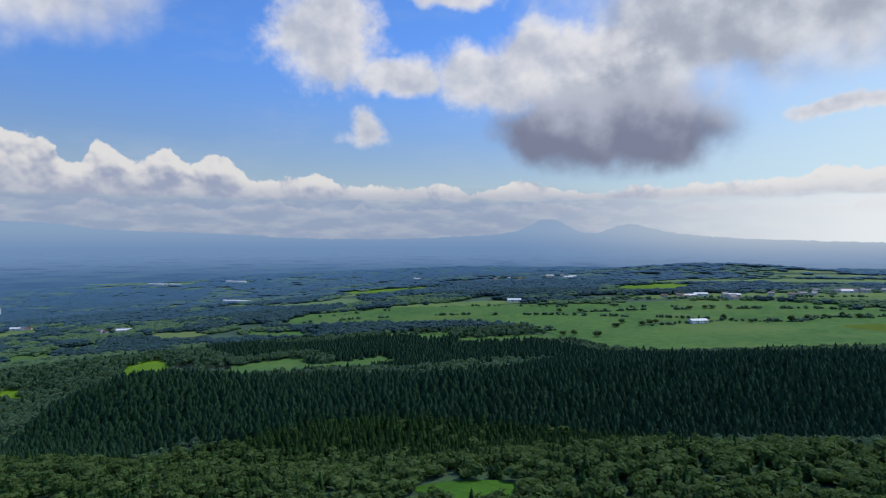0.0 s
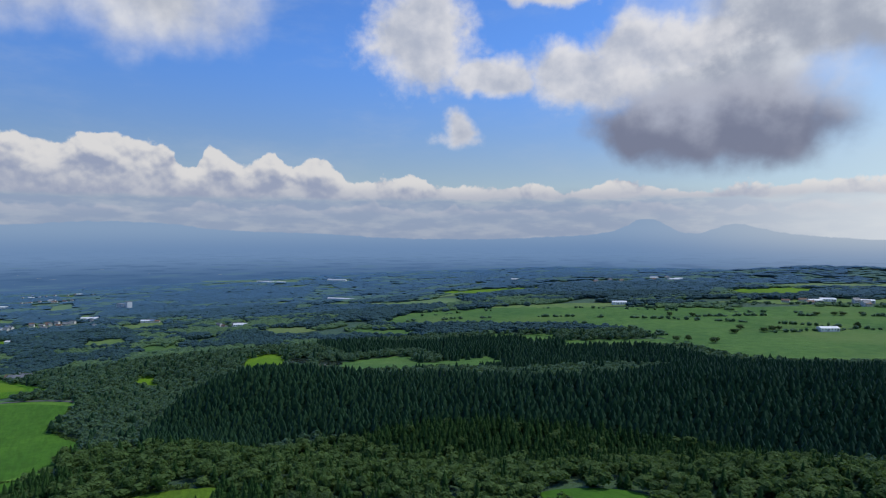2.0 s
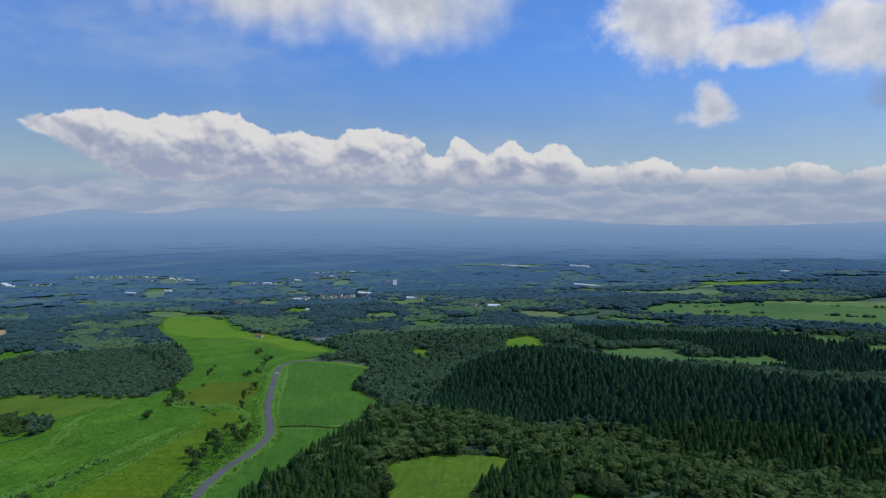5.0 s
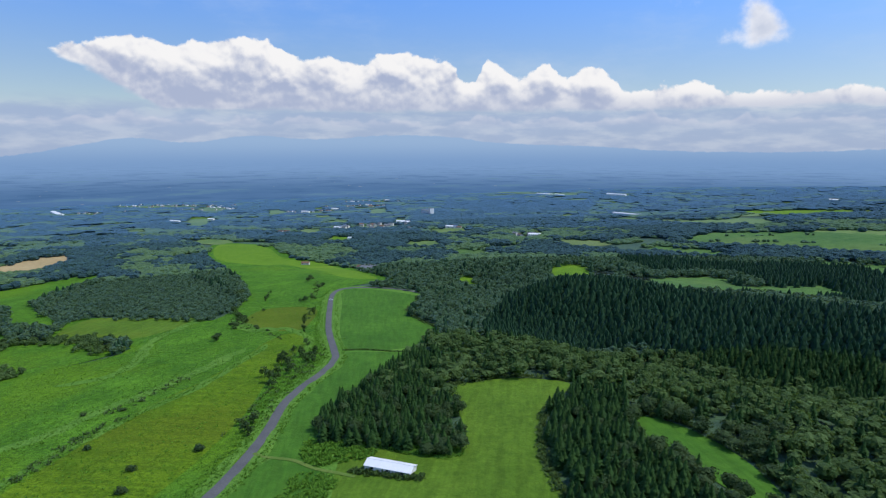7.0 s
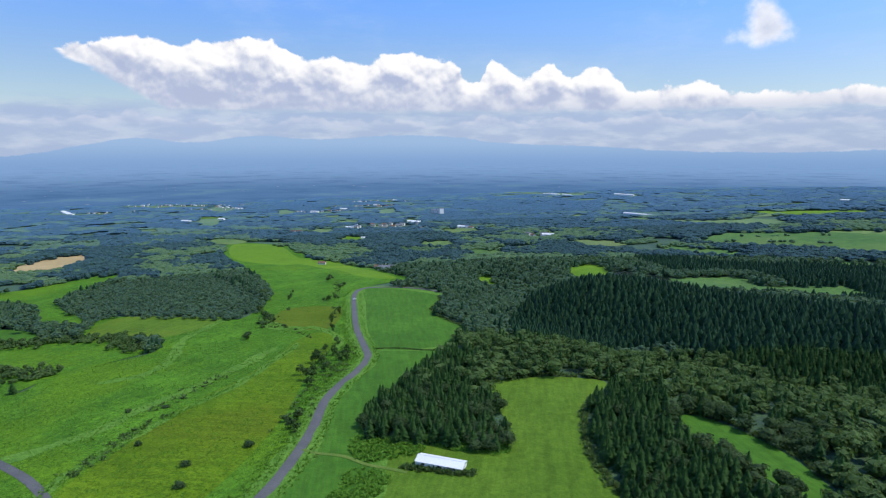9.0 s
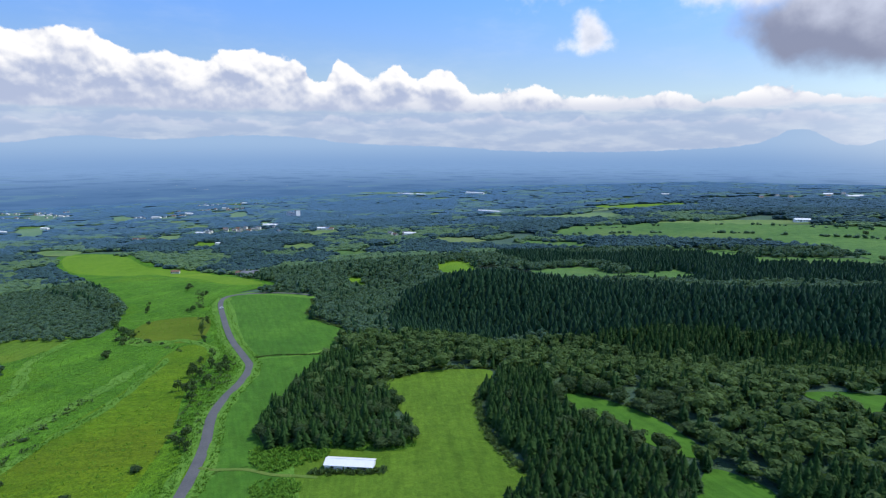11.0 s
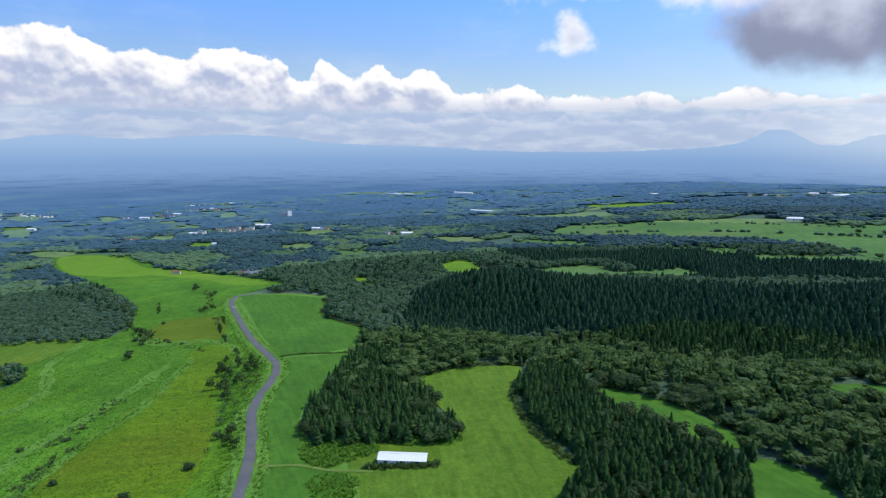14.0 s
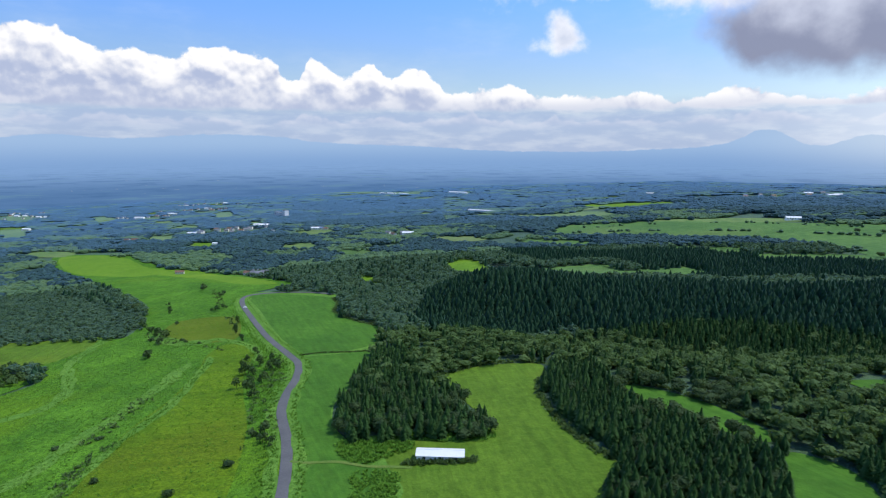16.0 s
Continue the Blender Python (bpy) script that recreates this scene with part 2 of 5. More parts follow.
def material(name, dark, light, scale=1.0, rough=0.8, bump=0.3, random_by="", sheen=0.0, metal=0.0, patch=0.0, patch_colour=None, spec=0.3, bump_scale=None, fleck=0.0, rows=None, tint=(0.35, 0.62, 1.0), through_leaf=0.0):
    """Two scales of variation between dark and light, fine relief; patch: large worn or dry patches of another colour."""
    m = bpy.data.materials.new(name)
    m.use_nodes = True
    n = Nodes(m.node_tree)
    bsdf = m.node_tree.nodes["Principled BSDF"]
    where = n.node("NewGeometry", "Position")
    fine = n.noise(where, scale, 6.0, 0.65)
    broad = n.noise(where, scale * 0.11, 4.0, 0.55)
    f = n.step(n.add(n.mul(fine, 0.55), n.mul(broad, 0.45)), 0.33, 0.67)
    if random_by:
        r = n.node("Attribute", 2, attribute_name="tint") if random_by == "island" else n.node("ObjectInfo", "Random")
        leaf = n.node("NewGeometry", "Random Per Island")
        f = n.add(n.mul(r, 0.5), n.add(n.mul(f, 0.36), n.mul(leaf, 0.26)))
    c = n.mix(f, dark, light)
    if patch:
        c = n.mix(n.mul(n.step(n.noise(where, scale * 0.045, 5.0, 0.6), 0.5, 0.66), patch), c, patch_colour)
    if rows is not None:
        turned = n.node("Mapping", 0, {"Vector": where, "Rotation": (0, 0, radians(rows)), "Scale": (1.0, 12.0, 1.0)}, vector_type="TEXTURE")
        lines = n.step(n.noise(turned, 0.35, 4.0, 0.7), 0.35, 0.65, 0.86, 1.12)
        c = n.node("VectorMath", 0, (c, n.xyz(lines, lines, lines)), operation="MULTIPLY")
    if fleck:
        spots = n.mul(n.step(n.noise(where, 0.6, 5.0, 0.8), 0.42, 0.62), n.step(n.noise(where, 0.03, 5.0, 0.65), 0.25, 0.6, 0.25, 1.0))
        c = n.mix(n.mul(spots, fleck), c, tuple(0.55 * v for v in dark))
    m.node_tree.links.new(c, bsdf.inputs["Base Color"])
    m.node_tree.links.new(n.node("Bump", 0, {"Height": n.noise(where, bump_scale or scale * 2.0, 5.0, 0.7), "Strength": bump, "Distance": 0.5 / scale}), bsdf.inputs["Normal"])
    bsdf.inputs["Roughness"].default_value, bsdf.inputs["Metallic"].default_value = rough, metal
    bsdf.inputs["Specular IOR Level"].default_value = spec
    # bluish sheen paints distance haze onto plants and ground
    bsdf.inputs["Sheen Weight"].default_value, bsdf.inputs["Sheen Roughness"].default_value = sheen, 0.6
    bsdf.inputs["Sheen Tint"].default_value = (*tint, 1)
    if through_leaf:
        # thin leaves let some of the sun through
        glow = n.node("BsdfTranslucent", 0, (n.mix(0.35, c, (0.16, 0.26, 0.03)),))
        both = n.node("MixShader", 0, (through_leaf, bsdf.outputs[0], glow))
        m.node_tree.links.new(both, m.node_tree.nodes["Material Output"].inputs[0])
    return m


GROUND = material("undergrowth", (0.026, 0.058, 0.014), (0.060, 0.120, 0.026), 0.25, 0.9, 0.6, sheen=0.12)
MEADOW = material("meadow_grass", (0.046, 0.145, 0.010), (0.118, 0.285, 0.020), 0.22, 0.9, 0.6, patch=0.6, patch_colour=(0.13, 0.25, 0.008), spec=0.1, fleck=0.8, rows=18)
LAWN = material("sown_grass", (0.046, 0.135, 0.014), (0.078, 0.195, 0.020), 0.15, 0.9, 0.25, patch=0.5, patch_colour=(0.040, 0.120, 0.014), spec=0.1, fleck=0.25, rows=40)
MOWN = material("mown_grass", (0.070, 0.145, 0.012), (0.120, 0.220, 0.020), 0.2, 0.9, 0.35, patch=0.5, patch_colour=(0.15, 0.20, 0.016), spec=0.1, fleck=0.35, rows=25)
OLIVE = material("olive_pasture", (0.066, 0.150, 0.005), (0.150, 0.255, 0.010), 0.2, 0.9, 0.4, patch=0.6, patch_colour=(0.125, 0.165, 0.008), spec=0.1, fleck=0.75, rows=115)
# brighter grass: sunlight between cloud shadows is put into the colour
LEMON = material("bright_pasture", (0.09, 0.20, 0.012), (0.16, 0.29, 0.020), 0.12, 0.9, 0.3, patch=0.5, patch_colour=(0.22, 0.34, 0.025), spec=0.1, fleck=0.4)
BROWN = material("dry_pasture", (0.080, 0.140, 0.006), (0.125, 0.175, 0.012), 0.2, 0.9, 0.3, patch=0.5, patch_colour=(0.13, 0.125, 0.02), spec=0.1, fleck=0.6)
FARGRASS = material("plain_grass", (0.048, 0.125, 0.020), (0.105, 0.205, 0.036), 0.08, 0.9, 0.3, patch=0.7, patch_colour=(0.13, 0.195, 0.045), sheen=0.04, spec=0.1)
STUBBLE = material("straw_stubble", (0.36, 0.26, 0.11), (0.48, 0.36, 0.17), 0.1, 0.9, 0.3)
ASPHALT = material("asphalt", (0.085, 0.085, 0.087), (0.125, 0.124, 0.122), 0.8, 0.75, 0.2, patch=0.4, patch_colour=(0.10, 0.10, 0.105))
DIRT = material("dirt_track", (0.09, 0.17, 0.02), (0.14, 0.20, 0.035), 0.6, 0.9, 0.3)
# sheen colour of the painted haze
HAZE_TINT = (0.28, 0.56, 1.0)
CEDAR = material("cedar_foliage", (0.011, 0.042, 0.008), (0.042, 0.105, 0.020), 1.2, 0.75, 0.5, "island", sheen=0.01, spec=0.15, through_leaf=0.15)
CEDAR_ONE = material("cedar_foliage_single", (0.011, 0.042, 0.008), (0.042, 0.105, 0.020), 1.2, 0.75, 0.5, "object", sheen=0.01, spec=0.15, through_leaf=0.15)
LEAF = material("broad_leaves", (0.026, 0.070, 0.014), (0.145, 0.235, 0.066), 0.9, 0.7, 0.9, "island", sheen=0.03, spec=0.15, through_leaf=0.4)
LEAF_ONE = material("broad_leaves_single", (0.024, 0.060, 0.016), (0.090, 0.145, 0.046), 0.9, 0.7, 0.9, "object", sheen=0.04, spec=0.15, through_leaf=0.35)
# blue sheen on these two stands in for haze over the middle distance
LEAF_MID = material("broad_leaves_hazed", (0.034, 0.088, 0.027), (0.135, 0.218, 0.075), 0.7, 0.75, 0.9, "island", sheen=0.28, spec=0.12, tint=HAZE_TINT, through_leaf=0.4)
CEDAR_MID = material("cedar_foliage_hazed", (0.006, 0.030, 0.010), (0.028, 0.076, 0.024), 1.0, 0.75, 0.4, "island", sheen=0.08, spec=0.12, tint=HAZE_TINT, through_leaf=0.12)
PALE = material("pale_rough_grass", (0.078, 0.200, 0.024), (0.155, 0.310, 0.045), 0.4, 0.9, 0.6, fleck=0.6, spec=0.1)
WEED = material("weed_leaves", (0.075, 0.20, 0.018), (0.15, 0.32, 0.04), 0.5, 0.8, 0.4, "island", spec=0.1, through_leaf=0.4)
# far foliage and grass carry painted haze: a blue sheen, stronger with distance
FARWOOD = [material("far_foliage_hazed", (0.009, 0.028, 0.016), (0.046, 0.094, 0.048), 0.12, 0.85, 0.9, "island", sheen=s, spec=0.1, tint=HAZE_TINT, through_leaf=0.12) for s in (0.28, 0.44, 0.54, 0.6, 0.64, 0.68)]
FARLEAF = [material("far_broad_leaves_hazed", (0.050, 0.115, 0.030), (0.165, 0.265, 0.070), 0.12, 0.85, 0.9, "island", sheen=s, spec=0.1, tint=HAZE_TINT, through_leaf=0.25) for s in (0.2, 0.34, 0.45, 0.52, 0.57, 0.62)]
FARFIELD = [material("far_grass_hazed", (0.085, 0.160, 0.030), (0.170, 0.250, 0.055), 0.05, 0.9, 0.3, patch=0.7, patch_colour=(0.19, 0.23, 0.075), sheen=s, spec=0.1, tint=HAZE_TINT) for s in (0.06, 0.12, 0.2)]
BARK = material("bark", (0.05, 0.038, 0.026), (0.10, 0.08, 0.06), 3.0, 0.9, 0.5)
WHITE_STEEL = material("white_painted_steel", (0.74, 0.76, 0.78), (0.82, 0.83, 0.84), 1.5, 0.4, 0.05)
PLASTER = material("pale_plaster", (0.55, 0.54, 0.51), (0.7, 0.69, 0.66), 0.8, 0.8, 0.1)
ROOF_GREY = material("grey_roof", (0.16, 0.17, 0.19), (0.24, 0.25, 0.27), 1.0, 0.6, 0.2)
ROOF_BROWN = material("brown_roof", (0.16, 0.09, 0.06), (0.25, 0.15, 0.1), 1.0, 0.65, 0.2)
ROOF_BLUE = material("blue_roof", (0.10, 0.16, 0.28), (0.16, 0.23, 0.36), 1.0, 0.5, 0.2)
GLASS = material("window_glass", (0.02, 0.025, 0.03), (0.03, 0.035, 0.045), 0.5, 0.08, 0.0, spec=0.6)
DOOR = material("grey_door", (0.30, 0.31, 0.32), (0.38, 0.39, 0.40), 1.0, 0.5, 0.1)
WATER = material("pond_water", (0.02, 0.03, 0.03), (0.03, 0.045, 0.04), 0.05, 0.06, 0.02, spec=0.8)

# ---- the lie of the land ----
VALLEY = [(400, 400), (110, 425), (-90, 405), (-200, 440), (-330, 505), (-405, 600), (-450, 690)]
RIDGE = [(420, 560), (60, 525), (-90, 540), (-190, 610)]


def from_line(x, y, pts):
    """Distances of the places x, y (arrays) from a line."""
    best = np.full(np.shape(x), 1e9)
    for (ax, ay), (bx, by) in zip(pts, pts[1:]):
        dx, dy = bx - ax, by - ay
        t = np.clip(((x - ax) * dx + (y - ay) * dy) / (dx * dx + dy * dy), 0, 1)
        best = np.minimum(best, np.hypot(x - ax - t * dx, y - ay - t * dy))
    return best


def height(x, y):
    """The ground's height: a slope that falls to the plain, a wooded valley, a ridge behind it, a hollow with a farm."""
    x, y = np.asarray(x, float), np.asarray(y, float)
    r = np.hypot(x, y)
    z = 0.0603 * (np.where(x < 0, x, 240 * np.tanh(x / 240)) - 7.2) - 0.0364 * (y + 4.4) + 0.3 + 0.008 * ((r - 700) + np.hypot(r - 700, 300))
    z = z - 17 * np.exp(-(from_line(x, y, VALLEY) / 55) ** 2) + 11 * np.exp(-(from_line(x, y, RIDGE) / 75) ** 2)
    z = z + 24 * np.exp(-((x + 290) / 84) ** 2 - ((y - 552) / 46) ** 2)
    z = z - 14 * np.exp(-((x + 790) / 150) ** 2 - ((y - 770) / 120) ** 2)
    z = z + 20 / (1 + np.exp(np.clip(-(x + 260) / 90, -40, 40))) / (1 + np.exp(np.clip(-(y - 1050) / 90, -40, 40)))
    z = z - 60 / (1 + np.exp(np.clip(-(r - 3000) / 300, -40, 40))) / (1 + np.exp(np.clip(-(x + 300) / 300, -40, 40)))
    z = z + 38 * np.exp(-((x - 1000) / 420) ** 2 - ((y - 2250) / 230) ** 2)
    return z


def mesh_from(name, verts, faces, mat, smooth=False):
    """A mesh from arrays; faces all of one size."""
    verts, faces = np.asarray(verts, np.float32), np.asarray(faces, np.int32)
    k = faces.shape[1]
    me = bpy.data.meshes.new(name)
    me.vertices.add(len(verts))
    me.vertices.foreach_set("co", verts.ravel())
    me.loops.add(faces.size)
    me.loops.foreach_set("vertex_index", faces.ravel())
    me.polygons.add(len(faces))
    me.polygons.foreach_set("loop_start", np.arange(0, faces.size, k, dtype=np.int32))
    me.polygons.foreach_set("loop_total", np.full(len(faces), k, np.int32))
    me.polygons.foreach_set("use_smooth", np.full(len(faces), smooth))
    me.update(calc_edges=True)
    me.validate()
    me.materials.append(mat)
    return me


def part(name, bm, mat, parent=None, label=""):
    me = bpy.data.meshes.new(name)
    bm.normal_update()
    bm.to_mesh(me)
    bm.free()
    me.materials.append(mat)
    ob = new(name, me)
    if parent:
        ob.parent = parent
    if label:
        ob["label"] = label
    return ob


CENTRE = (-70.0, -20.0)
radii = [0.0]
while radii[-1] < 4880:
    radii.append(radii[-1] + max(9.0, radii[-1] / 42))
SPOKES = 400
ang = np.linspace(0, 2 * np.pi, SPOKES, endpoint=False)
gx = np.concatenate([[CENTRE[0]], (CENTRE[0] + np.outer(radii[1:], np.sin(ang))).ravel()])
gy = np.concatenate([[CENTRE[1]], (CENTRE[1] + np.outer(radii[1:], np.cos(ang))).ravel()])
tri = [(0, 1 + (i + 1) % SPOKES, 1 + i) for i in range(SPOKES)]
for k in range(len(radii) - 2):
    a = 1 + k * SPOKES + np.arange(SPOKES)
    b = 1 + k * SPOKES + (np.arange(SPOKES) + 1) % SPOKES
    tri += np.stack([a, b, a + SPOKES], 1).tolist() + np.stack([b, b + SPOKES, a + SPOKES], 1).tolist()
tagged(new("ground", mesh_from("ground", np.stack([gx, gy, height(gx, gy)], 1), tri, GROUND, True)), "rolling dark green undergrowth falling away to the plain", "ground", kind="structure")

# ---- fields ----
from mathutils.geometry import delaunay_2d_cdt


def rounded(pts, per=6, closed=True):
    """A smooth line through a few places."""
    n, out = len(pts), []
    for i in range(n if closed else n - 1):
        p = [Vector(pts[(i + k) % n] if closed else pts[min(max(i + k, 0), n - 1)]) for k in (-1, 0, 1, 2)]
        for s in range(per):
            t = s / per
            out.append(0.5 * (2 * p[1] + (p[2] - p[0]) * t + (2 * p[0] - 5 * p[1] + 4 * p[2] - p[3]) * t * t + (3 * p[1] - p[0] - 3 * p[2] + p[3]) * t ** 3))
    if not closed:
        out.append(Vector(pts[-1]))
    return out


def inside(x, y, outline):
    """Which of the places x, y (arrays) lie within an outline."""
    odd = np.zeros(len(x), bool)
    for a, b in zip(outline, outline[1:] + outline[:1]):
        if a[1] != b[1]:
            odd ^= ((a[1] > y) != (b[1] > y)) & (x < (b[0] - a[0]) * (y - a[1]) / (b[1] - a[1]) + a[0])
    return odd


def lift(x, y, layer=1.0):
    """Where a thin sheet lies on the land; higher layers lie on lower ones."""
    r = np.hypot(np.asarray(x) - CENTRE[0], np.asarray(y) - CENTRE[1])
    return height(x, y) + 0.15 + 0.0006 * r + (layer - 1) * (0.05 + 0.00012 * r)


OPEN = []


def field(name, pts, mat, label, layer=1.0, category="field", per=5, blocks=True):
    """A sheet of grass or crop that follows the land, a little over what lies under it."""
    outline = rounded(pts, per)
    far = math.hypot(*pts[0])
    # farther sheets swap to grass with more haze sheen
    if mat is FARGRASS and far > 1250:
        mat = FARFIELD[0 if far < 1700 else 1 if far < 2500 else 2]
    if blocks:
        OPEN.append([tuple(p) for p in outline])
    xs, ys = np.array([p[0] for p in outline]), np.array([p[1] for p in outline])
    gap = max(7.0, math.hypot(xs.mean(), ys.mean()) / 60)
    mx, my = np.meshgrid(np.arange(xs.min(), xs.max(), gap), np.arange(ys.min(), ys.max(), gap))
    mx, my = mx.ravel(), my.ravel()
    keep = inside(mx, my, [tuple(p) for p in outline])
    places = [Vector(p) for p in outline] + [Vector(p) for p in zip(mx[keep], my[keep])]
    n = len(outline)
    v, _, f, *_ = delaunay_2d_cdt(places, [], [list(range(n))], 1, 0.01)
    vx, vy = np.array([p[0] for p in v]), np.array([p[1] for p in v])
    faces = [t if (v[t[1]] - v[t[0]]).cross(v[t[2]] - v[t[0]]) > 0 else t[::-1] for t in map(list, f) if len(t) == 3]
    me = mesh_from(name, np.stack([vx, vy, lift(vx, vy, layer)], 1), faces, mat, True)
    return tagged(new(name, me), label, category, kind="structure")


field("meadow", [(-240, 40), (-252, 105), (-290, 169), (-323, 212), (-338, 242), (-356, 287), (-380, 317), (-444, 382), (-535, 475), (-572, 530), (-560, 590), (-545, 612), (-620, 650), (-761, 749), (-842, 779), (-919, 778), (-1081, 861), (-1225, 842),
                 (-1037, 678), (-842, 578), (-706, 495), (-635, 441), (-568, 355), (-583, 327), (-692, 286), (-649, 234), (-615, 218), (-568, 250), (-524, 228), (-529, 158), (-509, 116), (-560, 20), (-400, -20)], MEADOW, "lush green meadow with paler trodden patches beside the road")
field("pasture", [(-346, 77), (-361, 107), (-390, 166), (-405, 218), (-430, 275), (-445, 300), (-453, 335), (-421, 329), (-389, 271), (-362, 231), (-332, 192), (-306, 148), (-287, 108), (-275, 70), (-300, 40), (-330, 62)], OLIVE, "olive yellow-green pasture with darker flecks", 2.0, blocks=False)
field("pasture", [(-615, 218), (-681, 283), (-622, 322), (-578, 336), (-560, 280), (-568, 253)], MOWN, "pale green pasture beside the plantation", 2.0, blocks=False)
field("pasture", [(-516, 339), (-557, 397), (-514, 428), (-465, 372), (-460, 342)], BROWN, "brownish dry pasture above the road", 2.0, blocks=False)
# the hill's sunlit look is painted by its grass colour
field("hill_pasture", [(-1197, 828), (-1085, 849), (-917, 754), (-833, 770), (-700, 690), (-600, 628), (-580, 605), (-640, 605), (-726, 655), (-848, 701), (-877, 660), (-994, 667)], LEMON, "sunlit lemon-green pasture on a low hill", 2.0, blocks=False)
field("field", [(-949, 226), (-976, 294), (-973, 332), (-1014, 460), (-968, 440), (-870, 326), (-823, 292), (-692, 258), (-734, 236), (-829, 271), (-894, 262), (-868, 200)], MEADOW, "bright green field between woods")
field("scrub_meadow", [(-640, 212), (-600, 222), (-562, 238), (-528, 222), (-527, 160), (-512, 100), (-600, 10), (-780, 40), (-720, 130), (-660, 170)], MEADOW, "rough green meadow with bands of scrub")
field("stubble_field", [(-1227, 406), (-1329, 503), (-1332, 576), (-1234, 528), (-1166, 457), (-1177, 402)], STUBBLE, "tan stubble of a harvested field")
field("field", [(-764, 127), (-734, 201), (-693, 211), (-662, 200), (-638, 165), (-651, 98)], LAWN, "blue-green sown field behind a hedge")
field("rough_ground", [(-292, 163), (-268, 182), (-248, 198), (-200, 214), (-194, 195), (-212, 150), (-218, 100), (-246, 90), (-262, 120)], PALE, "rough grass and herbs round the barn", 0.6, blocks=False)
field("rough_ground", [(-575, 535), (-540, 560), (-470, 560), (-458, 537), (-438, 505), (-421, 467), (-390, 439), (-355, 419), (-328, 362), (-320, 338), (-311, 290), (-301, 255), (-298, 228), (-283, 199), (-260, 172), (-280, 150), (-300, 172), (-340, 236), (-382, 314), (-440, 372), (-520, 452)], PALE, "rough grass between the road and the sown fields", 0.6)
field("sown_field", [(-562, 526), (-528, 542), (-458, 535), (-438, 505), (-421, 467), (-390, 439), (-355, 419), (-330, 362), (-345, 331), (-376, 322), (-429, 374), (-500, 455)], LAWN, "smooth deep green sown field beside the road")
field("sown_field", [(-369, 307), (-340, 328), (-322, 336), (-312, 290), (-302, 255), (-299, 228), (-284, 199), (-258, 171), (-272, 158), (-283, 164), (-306, 197), (-331, 238), (-340, 268)], LAWN, "smooth deep green sown strip beside the road")
field("sown_field", [(-272, 155), (-258, 166), (-240, 158), (-233, 140), (-225, 100), (-230, 50), (-245, 60), (-262, 118)], LAWN, "sown field corner beside the farm track")
field("hay_field", [(-256, 280), (-246, 299), (-226, 318), (-194, 325), (-188, 297), (-184, 270), (-165, 225), (-139, 188), (-143, 160), (-146, 130), (-165, 90), (-200, 90), (-222, 120), (-222, 142), (-234, 158), (-246, 178), (-238, 190), (-216, 193), (-201, 199), (-201, 210), (-221, 242)], MOWN,
      "mown yellow-green hay field with tractor lines")
field("field", [(-143, 287), (-126, 290), (-103, 276), (-86, 259), (-73, 239), (-69, 226), (-80, 223), (-110, 246), (-130, 258)], LAWN, "green clearing enclosed by cedar woods")
field("field", [(-70, 209), (-56, 209), (-45, 195), (-44, 165), (-55, 150), (-75, 160)], LAWN, "small mown clearing among cedars")
field("field", [(-14, 322), (12, 330), (38, 318), (36, 292), (14, 286), (-4, 300)], LAWN, "green clearing among broadleaf trees")
field("field", [(-263, 718), (-222, 761), (-173, 774), (-150, 723), (-112, 735), (-70, 753), (-49, 702), (-68, 680), (-116, 656), (-184, 606), (-230, 630)], FARGRASS, "dull green field behind the wooded ridge")
field("field", [(-407, 811), (-367, 820), (-321, 718), (-346, 705), (-379, 731)], LEMON, "bright green sunlit field among woods")
field("field", [(-510, 709), (-480, 712), (-474, 693), (-495, 683)], LEMON, "small bright clearing in the woods")
field("field", [(-445, 687), (-418, 700), (-416, 688), (-439, 675)], LEMON, "narrow bright clearing in the woods")
field("lawn", [(-967, 1326), (-883, 1346), (-832, 1245), (-894, 1228)], FARGRASS, "green lawn before a white house")
field("field", [(-1080, 1054), (-1048, 1079), (-977, 1007), (-1007, 984)], LEMON, "small bright field at the village edge")
field("field", [(-555, 1154), (-447, 1130), (-410, 1077), (-454, 1052), (-539, 1113)], FARGRASS, "narrow green field between woods")
field("field", [(-349, 1074), (-221, 1012), (-193, 976), (-230, 964), (-326, 1022)], FARGRASS, "narrow green field before a wood edge")
field("plain", [(-300, 1150), (-292, 1212), (-259, 1268), (-94, 1238), (226, 1140), (494, 1160), (638, 1130), (743, 1040), (900, 1000), (940, 900), (800, 760), (660, 690), (547, 690), (422, 680), (315, 675), (235, 690), (190, 750), (144, 880), (128, 945), (16, 1010), (-222, 1088)],
      FARGRASS, "wide open pale green pasture on the plain")
field("plain_field", [(215, 850), (332, 870), (543, 890), (646, 898), (800, 890), (720, 730), (547, 705), (422, 695), (315, 690), (242, 705), (210, 770)], FARGRASS, "wide green pasture below the plain's hedges", 2.0, blocks=False)
field("plain_field", [(426, 1512), (557, 1610), (641, 1599), (561, 1432), (461, 1407)], LEMON, "yellow-green field far out on the plain")
field("plain_field", [(306, 1215), (608, 1290), (902, 1262), (1090, 1216), (1000, 1120), (820, 1137), (570, 1207)], FARGRASS, "long pale green field on the plain")
field("plain_field", [(662, 1817), (1030, 1820), (1268, 1761), (1408, 1673), (1234, 1466), (929, 1640), (613, 1682)], FARGRASS, "long pale green field far out on the plain")
field("plain_field", [(956, 2057), (1184, 2092), (1600, 2400), (1914, 2658), (2165, 2574), (1924, 2287), (1567, 2177), (1145, 2023)], FARGRASS, "pale green upland field on the far ridge")
